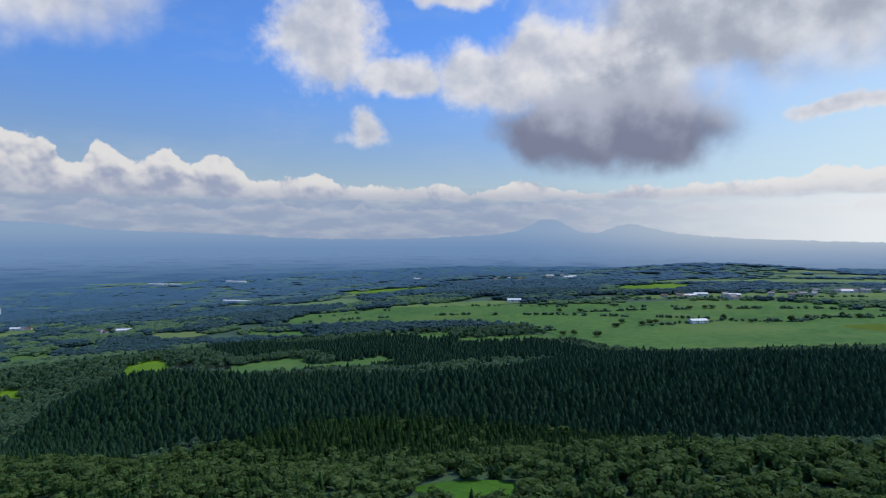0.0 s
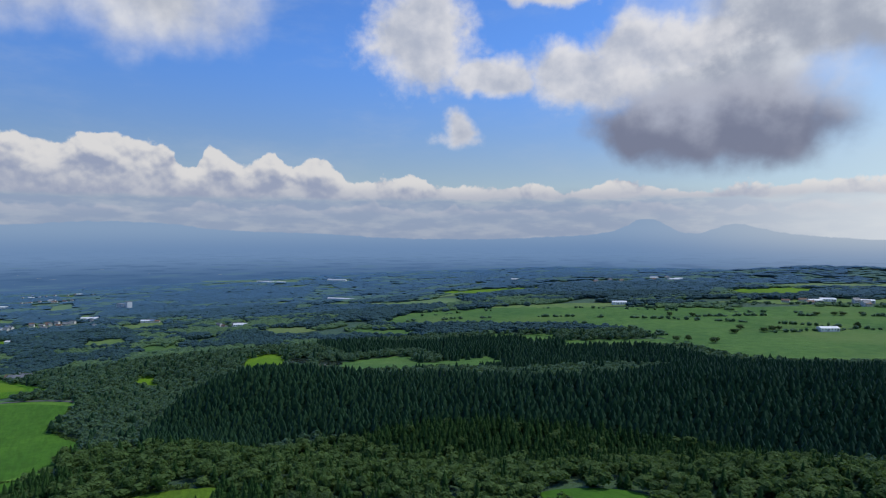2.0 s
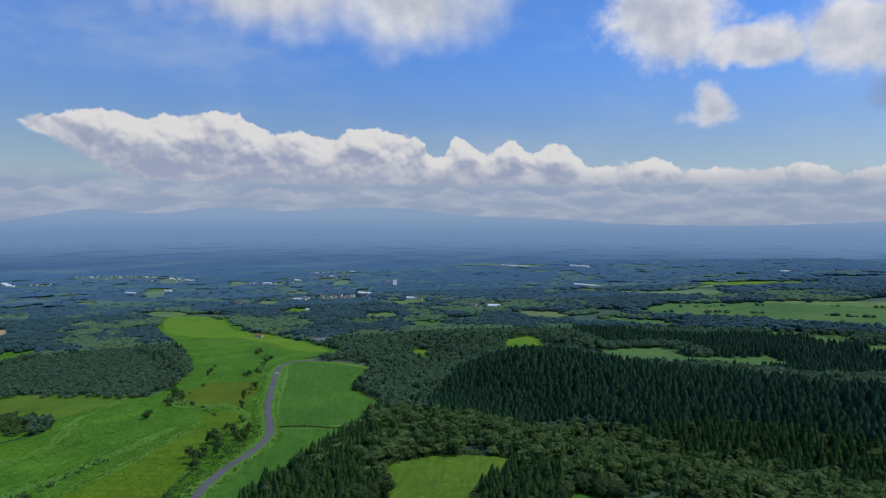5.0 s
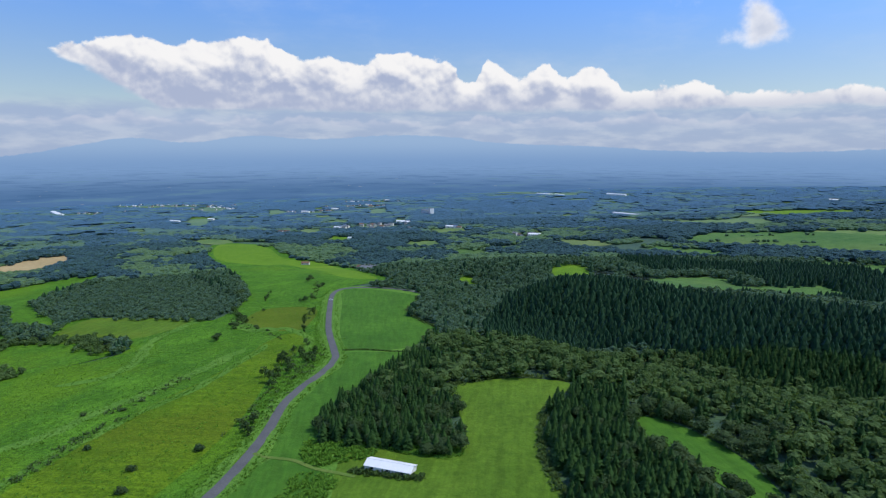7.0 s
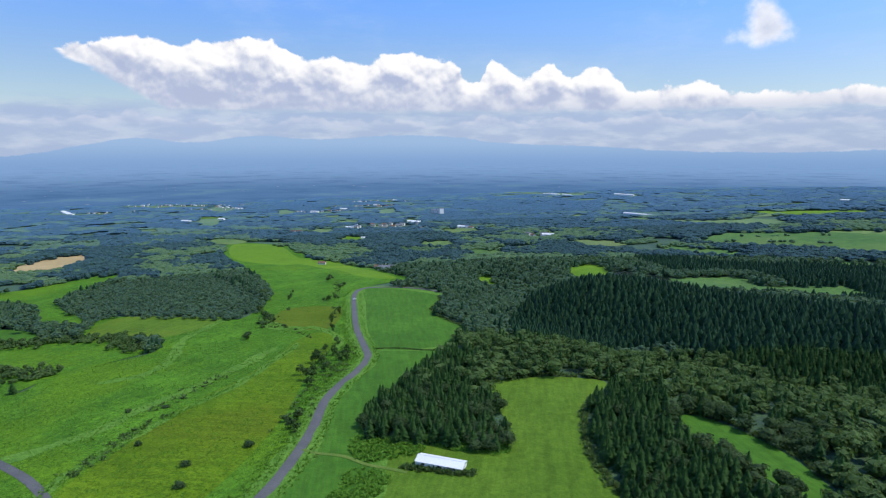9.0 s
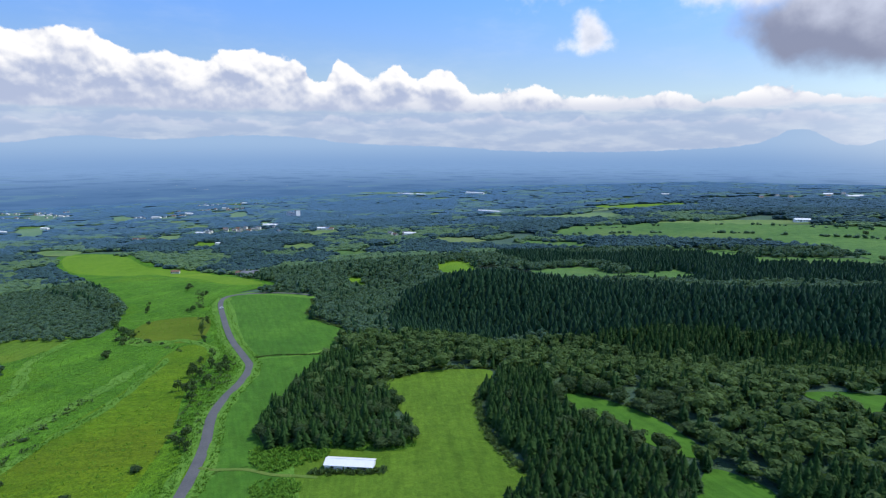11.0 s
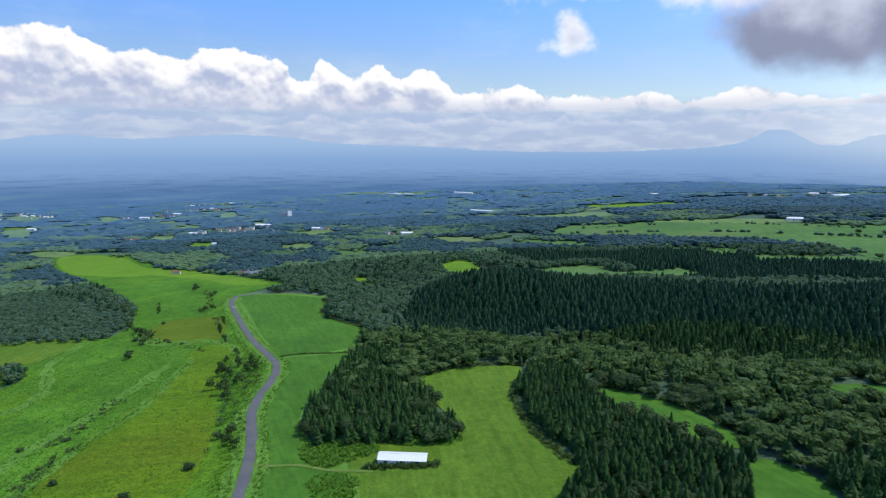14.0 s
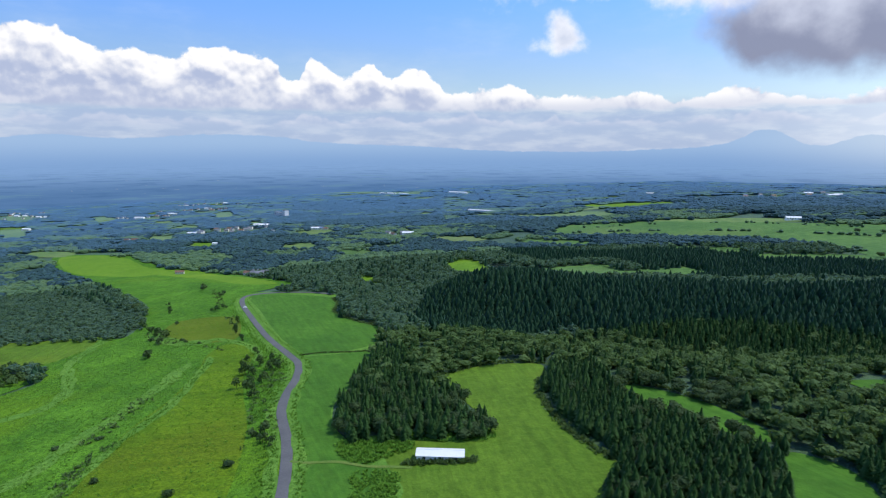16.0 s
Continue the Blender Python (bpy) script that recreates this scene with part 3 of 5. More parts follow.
field("plain_field", [(975, 1943), (1458, 2025), (1724, 2049), (1578, 1875), (1346, 1869), (1067, 1885)], FARGRASS, "pale green field below the far ridge")
field("plain_field", [(-512, 1680), (-333, 1630), (-275, 1644), (-202, 1547), (-190, 1452), (-299, 1467)], FARGRASS, "far pale green field")
field("plain_field", [(-677, 1735), (-560, 1765), (-540, 1690)], FARGRASS, "far pale green strip before a long building")
field("plain_field", [(-399, 2096), (-230, 1896), (-4, 1788), (-4, 1712), (-194, 1725)], LEMON, "far bright green field")
field("plain_field", [(-132, 1262), (44, 1250), (152, 1214), (218, 1186), (37, 1179)], FARGRASS, "pale field beyond a tree line")
field("plain_field", [(-2656, 4640), (-1614, 3895), (-1493, 3601), (-2340, 4242)], FARGRASS, "farthest bright strip of fields")
for pts in ([(-95, 935), (-41, 930), (-33, 900), (-92, 908)], [(-30, 918), (14, 914), (8, 865), (-30, 872)], [(26, 856), (130, 850), (200, 830), (190, 795), (121, 802), (20, 812)], [(-844, 1057), (-758, 1042), (-737, 972), (-811, 988)], [(-660, 945), (-598, 946), (-580, 892), (-642, 898)], [(-1360, 900), (-1248, 903), (-1199, 836), (-1280, 832)]):
    field("field", pts, FARGRASS, "narrow pale green field between woods")
for pts, mat, words in (([(-200, 1120), (-60, 1190), (120, 1130), (60, 1040)], FARGRASS, "paler mown parcel on the plain"), ([(280, 960), (420, 1010), (560, 990), (440, 935)], FARGRASS, "bright parcel on the plain"), ([(560, 1000), (700, 1020), (800, 960), (640, 955)], FARGRASS, "pale parcel on the plain"),
                        ([(300, 830), (420, 860), (540, 850), (420, 770), (320, 760)], FARGRASS, "paler parcel below the plain's hedges"), ([(560, 860), (660, 880), (740, 840), (640, 760)], BROWN, "dull brownish parcel on the plain")):
    field("plain_parcel", pts, mat, words, 3.0, blocks=False)
# open land round the villages: middle, half length, half depth
VILLAGE = [(-3500, 2230, 34, 420, 150), (-2800, 1960, 10, 160, 90), (-2000, 1900, 12, 140, 90), (-1150, 1330, 16, 95, 60), (-2060, 2330, 10, 160, 90), (-1240, 1265, 6, 50, 40), (-905, 1338, 3, 22, 14), (-636, 1198, 5, 24, 16), (-657, 683, 3, 14, 9), (-3200, 1560, 8, 160, 80),
           (520, 1210, 12, 90, 30), (880, 1285, 10, 70, 30), (720, 1232, 6, 50, 25), (-2500, 2900, 9, 200, 100), (320, 1950, 8, 110, 50)]
vrng = random.Random(33)


def plot(cx, cy, long_, deep, mat, words, name="plot"):
    """An uneven four-sided parcel."""
    turn = vrng.uniform(-0.5, 0.5)
    pts = []
    for u, q in ((-1, -1), (1, -1), (1, 1), (-1, 1)):
        u, q = u * long_ * vrng.uniform(0.6, 1.15), q * deep * vrng.uniform(0.6, 1.15)
        pts.append((cx + u * math.cos(turn) - q * math.sin(turn), cy + u * math.sin(turn) + q * math.cos(turn)))
    field(name, pts, mat, words, per=3)


for cx, cy, many, long_, deep in VILLAGE:
    for _ in range(2 + many // 3):
        plot(cx + vrng.gauss(0, long_ * 0.7), cy + vrng.gauss(0, deep * 0.8), long_ * vrng.uniform(0.10, 0.26), deep * vrng.uniform(0.16, 0.36), vrng.choice((FARGRASS, FARGRASS, MOWN)), "gardens and plots among far houses")
for pts in ([(-1527, 1495), (-1491, 1567), (-1376, 1444), (-1407, 1380)], [(-1866, 2133), (-1803, 2182), (-1583, 1899), (-1640, 1858)], [(-1313, 1601), (-1270, 1615), (-1181, 1490), (-1204, 1459)], [(-1322, 1172), (-1266, 1208), (-1200, 1122), (-1266, 1111)], [(-3100, 2150), (-2990, 2200), (-2637, 1930), (-2746, 1880)],
            [(-2173, 1438), (-2142, 1495), (-1781, 1218), (-1804, 1161)], [(-2358, 1986), (-2245, 1996), (-2033, 1772), (-2084, 1730)]):
    field("clearing", pts, FARGRASS, "pale farmed clearing among woods", per=3)
# ---- where the houses stand ----
hrng = random.Random(9)
sites = []
for cx, cy, many, long_, deep in VILLAGE:
    for _ in range(many):
        sites.append((cx + hrng.gauss(0, long_ * 0.6), cy + hrng.gauss(0, deep * 0.6), hrng.choice((0, 0, 1, 1, 2, 0, 3)), hrng.uniform(-40, 40)))
sites += [(-1990, 1868, 3, 5), (-2013, 2072, 3, 20), (-2040, 2090, 3, 15), (-2548, 2791, 3, 10), (-2140, 2451, 3, 25), (-2115, 2440, 0, 5), (-2971, 2122, 3, 10), (-2940, 2140, 3, -10), (-2017, 1409, 3, 12), (-1171, 1472, 3, 30), (-1195, 1480, 3, 30), (-1306, 1101, 1, 10), (-1290, 1108, 1, 30), (-931, 1349, 3, 8), (-93, 2340, 3, 4), (358, 2051, 3, 8), (400, 2060, 0, 8), (-3201, 1444, 3, 20), (-2073, 1295, 3, 25), (-697, 716, 1, 10), (-680, 712, 0, 40),
          (-2051, 1291, 3, 10), (-1160, 1460, 3, 20), (378, 910, 3, 10), (140, 1200, 3, 5), (-839, 733, 1, 30), (-2006, 1869, 3, 15)]
HOMES = np.array([p[:2] for p in sites])

# small farm clearings strewn through the far woods
frng = random.Random(21)
for k in range(110):
    az, far = radians(frng.uniform(-76, 8)), frng.uniform(1350, 4300)
    cx, cy = CENTRE[0] + far * math.sin(az), CENTRE[1] + far * math.cos(az)
    long_, deep, turn = frng.uniform(0.006, 0.026) * far, frng.uniform(0.008, 0.026) * far, frng.uniform(-0.5, 0.5) - az
    pts = []
    for s in range(7):
        a = 2 * math.pi * s / 7
        u, q = long_ * math.cos(a) * frng.uniform(0.6, 1.25), deep * math.sin(a) * frng.uniform(0.6, 1.25)
        pts.append((cx + u * math.cos(turn) - q * math.sin(turn), cy + u * math.sin(turn) + q * math.cos(turn)))
    if from_line(np.array([cx]), np.array([cy]), [(-300, 1300), (900, 1300)])[0] > 300:
        field("clearing", pts, frng.choice((FARGRASS, FARGRASS, FARGRASS, MOWN)), "small farmed clearing in the far woods", per=3)


for pts in ([(-285, 752), (-262, 744), (-248, 722), (-260, 708), (-282, 724)], [(-332, 774), (-306, 766), (-303, 748), (-326, 750)]):
    field("pond", pts, WATER, "still pond reflecting the sky beside a field", 4.0, "water")


def ribbon(name, pts, width, mat, label, layer, category):
    """A strip of road along a line."""
    line = rounded(pts, 8, False)
    v, f = [], []
    for i, p in enumerate(line):
        d = (line[min(i + 1, len(line) - 1)] - line[max(i - 1, 0)]).normalized()
        for s in (-0.5, -0.25, 0, 0.25, 0.5):
            v.append((p.x + d.y * s * width, p.y - d.x * s * width))
        if i:
            f += [(5 * i - 5 + k, 5 * i - 4 + k, 5 * i + 1 + k, 5 * i + k) for k in range(4)]
    v = np.array(v)
    z = lift(v[:, 0], v[:, 1], layer)
    z = np.repeat(z.reshape(-1, 5).mean(1), 5) + np.tile([0, 0.04, 0.06, 0.04, 0], len(line))
    return tagged(new(name, mesh_from(name, np.column_stack([v, z]), f, mat, True)), label, category, kind="structure")


ROAD_LINE = [(-470, 556), (-515, 556), (-552, 545), (-566, 525), (-548, 491), (-499, 435), (-433, 364), (-383, 317), (-362, 296), (-347, 268), (-336, 238), (-322, 210), (-299, 178), (-281, 148), (-266, 118), (-250, 70), (-238, 0)]


def offset_line(line, by):
    """A line beside another; by is to its left."""
    pts = [Vector(p) for p in line]
    out = []
    for i, p in enumerate(pts):
        d = (pts[min(i + 1, len(pts) - 1)] - pts[max(i - 1, 0)]).normalized()
        out.append((p.x - d.y * by, p.y + d.x * by))
    return out


def strip(name, pts, width, label, seed):
    """An uneven band of paler rough grass along a ditch or verge."""
    line = rounded(pts, 10, False)
    v, f = [], []
    for i, p in enumerate(line):
        d = (line[min(i + 1, len(line) - 1)] - line[max(i - 1, 0)]).normalized()
        taper = min(1.0, (i + 0.5) / 4, (len(line) - i - 0.5) / 4)
        for s in (-1, -0.33, 0.33, 1):
            half = 0.5 * width * taper * (1 + 0.9 * noise.noise((p.x / 17, p.y / 17, seed + (s > 0))))
            v.append((p.x + d.y * s * half, p.y - d.x * s * half))
        if i:
            f += [(4 * i - 4 + k, 4 * i - 3 + k, 4 * i + 1 + k, 4 * i + k) for k in range(3)]
    v = np.array(v)
    return tagged(new(name, mesh_from(name, np.column_stack([v, lift(v[:, 0], v[:, 1], 2.5)]), f, PALE, True)), label, "grass strip", kind="structure")


for pts, width in (([(-342, 60), (-365, 100), (-385, 163), (-399, 214), (-424, 270), (-442, 302)], 6.0), ([(-400, 60), (-398, 114), (-408, 150), (-418, 198), (-432, 245), (-446, 285)], 9.0), ([(-483, 160), (-472, 189), (-489, 218), (-541, 267), (-566, 314), (-585, 356)], 8.0),
                   ([(-600, 385), (-563, 410), (-524, 439), (-480, 425)], 3.0), ([(-540, 350), (-480, 333), (-469, 348), (-421, 329), (-398, 296)], 7.0), ([(-470, 345), (-505, 330), (-545, 352)], 12.0)):
    strip("ditch_strip", pts, width, "paler rough grass along a shallow ditch", 3.0)
for by in (5.5, -6.0):
    strip("verge_strip", offset_line(ROAD_LINE[3:], by), 5.5, "paler mown verge beside the road", 7.0)

ROAD = ROAD_LINE
ribbon("road", ROAD, 5.5, ASPHALT, "winding grey asphalt lane between meadow and sown field", 3.0, "road")
ribbon("track", [(-520, 66), (-434, 72), (-396, 73), (-365, 72), (-335, 66), (-300, 50), (-262, 40)], 4.5, ASPHALT, "narrow grey side lane through the meadow", 3.0, "track")
ribbon("track", [(-284, 157), (-276, 157), (-262, 161), (-247, 160), (-234, 162), (-226, 163)], 2.2, DIRT, "grassy dirt track to the barn", 3.6, "track")

# ---- trees ----
CONIFER = [[(-297, 411), (-348, 512), (-348, 632), (-300, 622), (-204, 578), (-97, 570), (60, 570), (163, 664), (264, 600), (430, 560), (460, 400), (300, 380), (174, 410), (100, 400), (28, 400), (-52, 402), (-93, 412), (-121, 430), (-192, 461), (-234, 430)],
           [(-189, 300), (-181, 314), (-158, 318), (-139, 266), (-112, 233), (-81, 206), (-72, 197), (-72, 140), (-90, 60), (-144, 90), (-144, 158), (-137, 170), (-165, 212), (-182, 258)],
           [(-263, 168), (-284, 200), (-296, 235), (-311, 280), (-316, 330), (-290, 330), (-272, 299), (-246, 257), (-218, 243), (-203, 212), (-202, 196), (-218, 190), (-239, 182), (-251, 168)],
           [(-372, 951), (-196, 863), (-76, 881), (96, 790), (160, 701), (150, 620), (14, 620), (-64, 640), (-87, 675), (-163, 790), (-189, 800), (-264, 790)],
           [(-45, 190), (-30, 215), (20, 200), (60, 150), (40, 110), (-40, 130)]]
DARKS = [[(-1265, 1655), (-1176, 1791), (-689, 1680), (-602, 1402), (-831, 1410), (-1115, 1482)], [(-1830, 2734), (-1078, 2914), (-796, 2019), (-1180, 1967), (-1502, 2234)], [(-1443, 1057), (-1298, 1136), (-1087, 993), (-890, 1120), (-725, 977), (-769, 927), (-1026, 923), (-1238, 917)],
         [(-3222, 2696), (-2219, 2283), (-1780, 1783), (-2337, 1924)], [(-195, 1783), (-40, 1810), (136, 1806), (454, 1720), (331, 1337), (158, 1306), (11, 1406)], [(-248, 1099), (-103, 1047), (19, 1028), (95, 958), (134, 881), (94, 857), (25, 900), (-80, 941), (-158, 985), (-246, 1033)], [(-600, 1640), (-250, 1480), (-200, 1290), (-420, 1300), (-610, 1450)]]
LOW_WOOD = [(-650, 272), (-540, 330), (-583, 388), (-632, 423), (-764, 478), (-907, 535), (-932, 458), (-879, 373), (-759, 275), (-680, 255)]
CONIFER = [[tuple(p) for p in rounded(c, 4)] for c in CONIFER]
BROAD = [(-110, 575), (-20, 548), (60, 560), (125, 645), (60, 662), (-30, 645), (-95, 610)]
BARE = [[(-290, 752), (-240, 738), (-218, 660), (-262, 668)], [(-336, 776), (-302, 768), (-288, 705), (-318, 705)], [(-268, 172), (-262, 182), (-250, 186), (-236, 190), (-205, 198), (-196, 196), (-196, 120), (-225, 110), (-290, 150)], [(-260, 155), (-245, 150), (-225, 120), (-205, 120), (-205, 182), (-240, 182), (-262, 172), (-275, 160)]]


def cedar_shape(rng, tiers, blades, height_=1.0):
    """Spire of drooping boughs in whorls round a dark core: unit height."""
    v, f = [], []
    for k in range(tiers):
        s = k / tiers
        z, r = 0.08 + 0.88 * s, (0.225 * (1 - s ** 1.7) + 0.02) * rng.uniform(0.88, 1.12)
        for b in range(blades):
            a = 2 * math.pi * (b + 0.5 * (k % 2) + rng.uniform(-0.25, 0.25)) / blades
            rr, drop = r * rng.uniform(0.7, 1.15), rng.uniform(0.02, 0.06)
            half = 1.15 * math.pi / blades
            i = len(v)
            v += [(0.01 * math.cos(a), 0.01 * math.sin(a), z + 0.075), (0.7 * rr * math.cos(a - half), 0.7 * rr * math.sin(a - half), z - drop * 0.2),
                  (rr * math.cos(a), rr * math.sin(a), z - drop), (0.7 * rr * math.cos(a + half), 0.7 * rr * math.sin(a + half), z - drop * 0.2)]
            f += [(i, i + 1, i + 2), (i, i + 2, i + 3)]
    i, n = len(v), 6
    v += [(0.15 * math.cos(2 * math.pi * k / n), 0.15 * math.sin(2 * math.pi * k / n), 0.05) for k in range(n)] + [(0, 0, 1.0)]
    f += [(i + k, i + (k + 1) % n, i + n) for k in range(n)]
    return np.array(v), np.array(f)


def leafy_shape(rng, lobes, leaves, size, inner=False):
    """Broad crown: lobes of many small leaf sprays that face outwards, with gaps: unit height."""
    v, f = [], []
    centres = [(0, 0, 0.62, 0.30)]
    for k in range(lobes):
        a = 2 * math.pi * (k + rng.uniform(-0.3, 0.3)) / lobes
        d = rng.uniform(0.16, 0.27)
        centres.append((d * math.cos(a), d * math.sin(a), rng.uniform(0.40, 0.78), rng.uniform(0.15, 0.24)))
    for cx, cy, cz, cr in centres:
        for _ in range(leaves):
            d = Vector((rng.gauss(0, 1), rng.gauss(0, 1), rng.gauss(0.35, 0.9))).normalized()
            p = Vector((cx, cy, cz)) + d * cr * rng.uniform(0.8, 1.08)
            face = (d + 0.45 * Vector((rng.gauss(0, 0.6), rng.gauss(0, 0.6), rng.gauss(0.3, 0.6)))).normalized()
            u = face.orthogonal().normalized()
            u = Matrix.Rotation(rng.uniform(0, 6.28), 3, face) @ u
            t = face.cross(u)
            s = size * rng.uniform(0.7, 1.3)
            i = len(v)
            v += [tuple(p - u * s), tuple(p + t * s * 0.75 + face * s * 0.2), tuple(p + u * s), tuple(p - t * s * 0.75 + face * s * 0.2)]
            f += [(i, i + 1, i + 2), (i, i + 2, i + 3)]
    if inner:
        dv, df = dome_shape(rng, 6, 3, 0.34, 0.32)
        f += [tuple(t) for t in (df + len(v)).tolist()]
        v += [tuple(p) for p in (dv * (1, 1, 0.9)).tolist()]
    return np.array(v), np.array(f)


def dome_shape(rng, sides, rings, wide=0.5, core=0.16):
    """Uneven crown of a tree farther off: unit height."""
    v, f = [], []
    for k in range(rings):
        s = (k + 0.35) / rings
        for b in range(sides):
            a = 2 * math.pi * (b + 0.5 * (k % 2)) / sides
            r = wide * math.sin(0.35 + 2.45 * s) * rng.uniform(0.72, 1.2)
            v.append((r * math.cos(a), r * math.sin(a), core + (1 - core) * s * rng.uniform(0.88, 1.08)))
    for k in range(rings - 1):
        for b in range(sides):
            p, q = k * sides + b, k * sides + (b + 1) % sides
            f += [(p, q, p + sides), (q, q + sides, p + sides)]
    v.append((0, 0, 1.02))
    f += [((rings - 1) * sides + b, (rings - 1) * sides + (b + 1) % sides, len(v) - 1) for b in range(sides)]
    return np.array(v), np.array(f)


def spire_shape(rng, sides, tiers):
    """Jagged spire of a conifer farther off: unit height."""
    v, f = [], []
    for k in range(tiers):
        s = k / tiers
        i = len(v)
        for b in range(2 * sides):
            a = math.pi * (b + 0.5 * k) / sides
            r = (0.23 - 0.17 * s) * (rng.uniform(0.9, 1.2) if b % 2 else 0.7)
            v.append((r * math.cos(a), r * math.sin(a), 0.06 + 0.85 * s - (0.03 if b % 2 else -0.02)))
        v.append((0, 0, min(1.0, 0.06 + 0.85 * s + 1.5 / tiers)))
        f += [(i + b, i + (b + 1) % (2 * sides), i + 2 * sides) for b in range(2 * sides)]
    return np.array(v), np.array(f)


def stand(name, shapes, x, y, tall, wide, mat, label, category, sink=0.0, seed=1):
    """Many plants in one mesh."""
    rng = np.random.default_rng(seed)
    which, turn = rng.integers(0, len(shapes), len(x)), rng.uniform(0, 2 * np.pi, len(x))
    z = height(x, y) - sink * tall
    vs, fs, tones, at = [], [], [], 0
    tone = np.clip(rng.normal(0.5, 0.25, len(x)), 0, 1)
    for k, (v, f) in enumerate(shapes):
        m = which == k
        if not m.any():
            continue
        c, s = np.cos(turn[m])[:, None], np.sin(turn[m])[:, None]
        h, wd = tall[m][:, None], wide[m][:, None]
        px = (v[:, 0] * c - v[:, 1] * s) * wd + x[m][:, None]
        py = (v[:, 0] * s + v[:, 1] * c) * wd + y[m][:, None]
        pz = v[:, 2] * h + z[m][:, None]
        n = m.sum()
        vs.append(np.stack([px, py, pz], 2).reshape(-1, 3))
        tones.append(np.repeat(tone[m], len(v)))
        fs.append((f[None] + (np.arange(n) * len(v))[:, None, None]).reshape(-1, 3) + at)
        at += n * len(v)
    me = mesh_from(name, np.concatenate(vs), np.concatenate(fs), mat)
    # one tone for each plant
    me.attributes.new("tint", "FLOAT", "POINT").data.foreach_set("value", np.concatenate(tones).astype(np.float32))
    return tagged(new(name, me), label, category, kind="stuff")


rng = random.Random(4)
CEDARS = [cedar_shape(rng, 9, 8) for _ in range(4)]
CEDARS_FINE = [cedar_shape(rng, 13, 9) for _ in range(4)]
LEAFY = [leafy_shape(rng, 6, 13, 0.1, True) for _ in range(5)]
LEAFY_FINE = [leafy_shape(rng, 8, 42, 0.055, True) for _ in range(5)]
LEAFY_MID = [leafy_shape(rng, 4, 7, 0.15, True) for _ in range(5)]
DOMES = [dome_shape(rng, 8, 4) for _ in range(5)]
SPIRES = [spire_shape(rng, 4, 3) for _ in range(4)]
CLUMPS = [dome_shape(rng, 7, 3, 0.62, 0.0) for _ in range(6)]
CLUMPS_FAR = [dome_shape(rng, 6, 2, 0.66, 0.0) for _ in range(6)]

nrng = np.random.default_rng(7)


def scatter(r0, r1, spacing):
    """Uneven grid of places between two distances, over the side that is looked at."""
    gx, gy = np.meshgrid(np.arange(-r1, r1, spacing), np.arange(-r1 * 0.3, r1, spacing))
    x = gx.ravel() + nrng.uniform(-0.5, 0.5, gx.size) * spacing + CENTRE[0]
    y = gy.ravel() + nrng.uniform(-0.5, 0.5, gx.size) * spacing + CENTRE[1]
    r, a = np.hypot(x - CENTRE[0], y - CENTRE[1]), np.degrees(np.arctan2(x - CENTRE[0], y - CENTRE[1]))
    m = (r >= r0) & (r < r1) & (a > -80) & (a < 50)
    return x[m], y[m]


def wooded(x, y):
    free = np.ones(len(x), bool)
    # fields farther off lie open towards the slope above them
    far = np.hypot(x - CENTRE[0], y - CENTRE[1]) > 560
    ux, uy = np.where(far, CENTRE[0] + (x - CENTRE[0]) * 1.03, x), np.where(far, CENTRE[1] + (y - CENTRE[1]) * 1.03, y)
    # and their edges are ragged
    for o in BARE:
        free &= ~inside(x, y, o)
    rag = np.where(far, np.hypot(x - CENTRE[0], y - CENTRE[1]) * 0.011, 1.2)
    x, y = x + nrng.normal(0, 1, len(x)) * rag, y + nrng.normal(0, 1, len(x)) * rag
    for o in OPEN:
        free &= ~inside(x, y, o) & ~inside(ux, uy, o)
    return free & (from_line(x, y, ROAD) > 12)


def among(x, y, zones):
    m = np.zeros(len(x), bool)
    for c in zones:
        m |= inside(x, y, c)
    return m


NEAR, MID = 480.0, 950.0
x, y = scatter(110, NEAR, 4.1)
m = wooded(x, y)
x, y = x[m], y[m]
con = among(x, y, CONIFER)
mixed = nrng.uniform(0, 1, len(x))
con = np.where(con, mixed > np.where(inside(x, y, CONIFER[2]) & (y < 300), 0.42, 0.12), mixed > 0.9)
r = np.hypot(x - CENTRE[0], y - CENTRE[1])
# broad crowns stand wider apart
keep = con | (nrng.uniform(0, 1, len(x)) < 0.34)
x, y, con, r = x[keep], y[keep], con[keep], r[keep]
# single trees: those beside the hay field, nearest to the flight
single = (inside(x, y, [(-330, 130), (-330, 260), (-190, 260), (-190, 130)]) | inside(x, y, [(-190, 120), (-190, 300), (-75, 300), (-75, 120)]))
order = np.argsort(np.where(single, r, 1e9))
one = np.zeros(len(x), bool)
one[[i for i in order if con[i]][:290]] = True
one[[i for i in order if not con[i]][:150]] = True
one &= single
t = con & ~one
stand("cedar_wood", CEDARS, x[t], y[t], nrng.uniform(8, 12.5, t.sum()), nrng.uniform(11, 15, t.sum()), CEDAR, "dark green cedar plantation, close-set pointed crowns", "cedar wood", seed=11)
t = ~con & ~one
stand("broadleaf_wood", LEAFY, x[t], y[t], nrng.uniform(5.5, 11.5, t.sum()), nrng.uniform(8, 14, t.sum()), LEAF, "grey-green broadleaf wood with rounded uneven crowns", "broadleaf wood", seed=12)
SINGLE = [(x[i], y[i], bool(con[i])) for i in np.flatnonzero(one)]

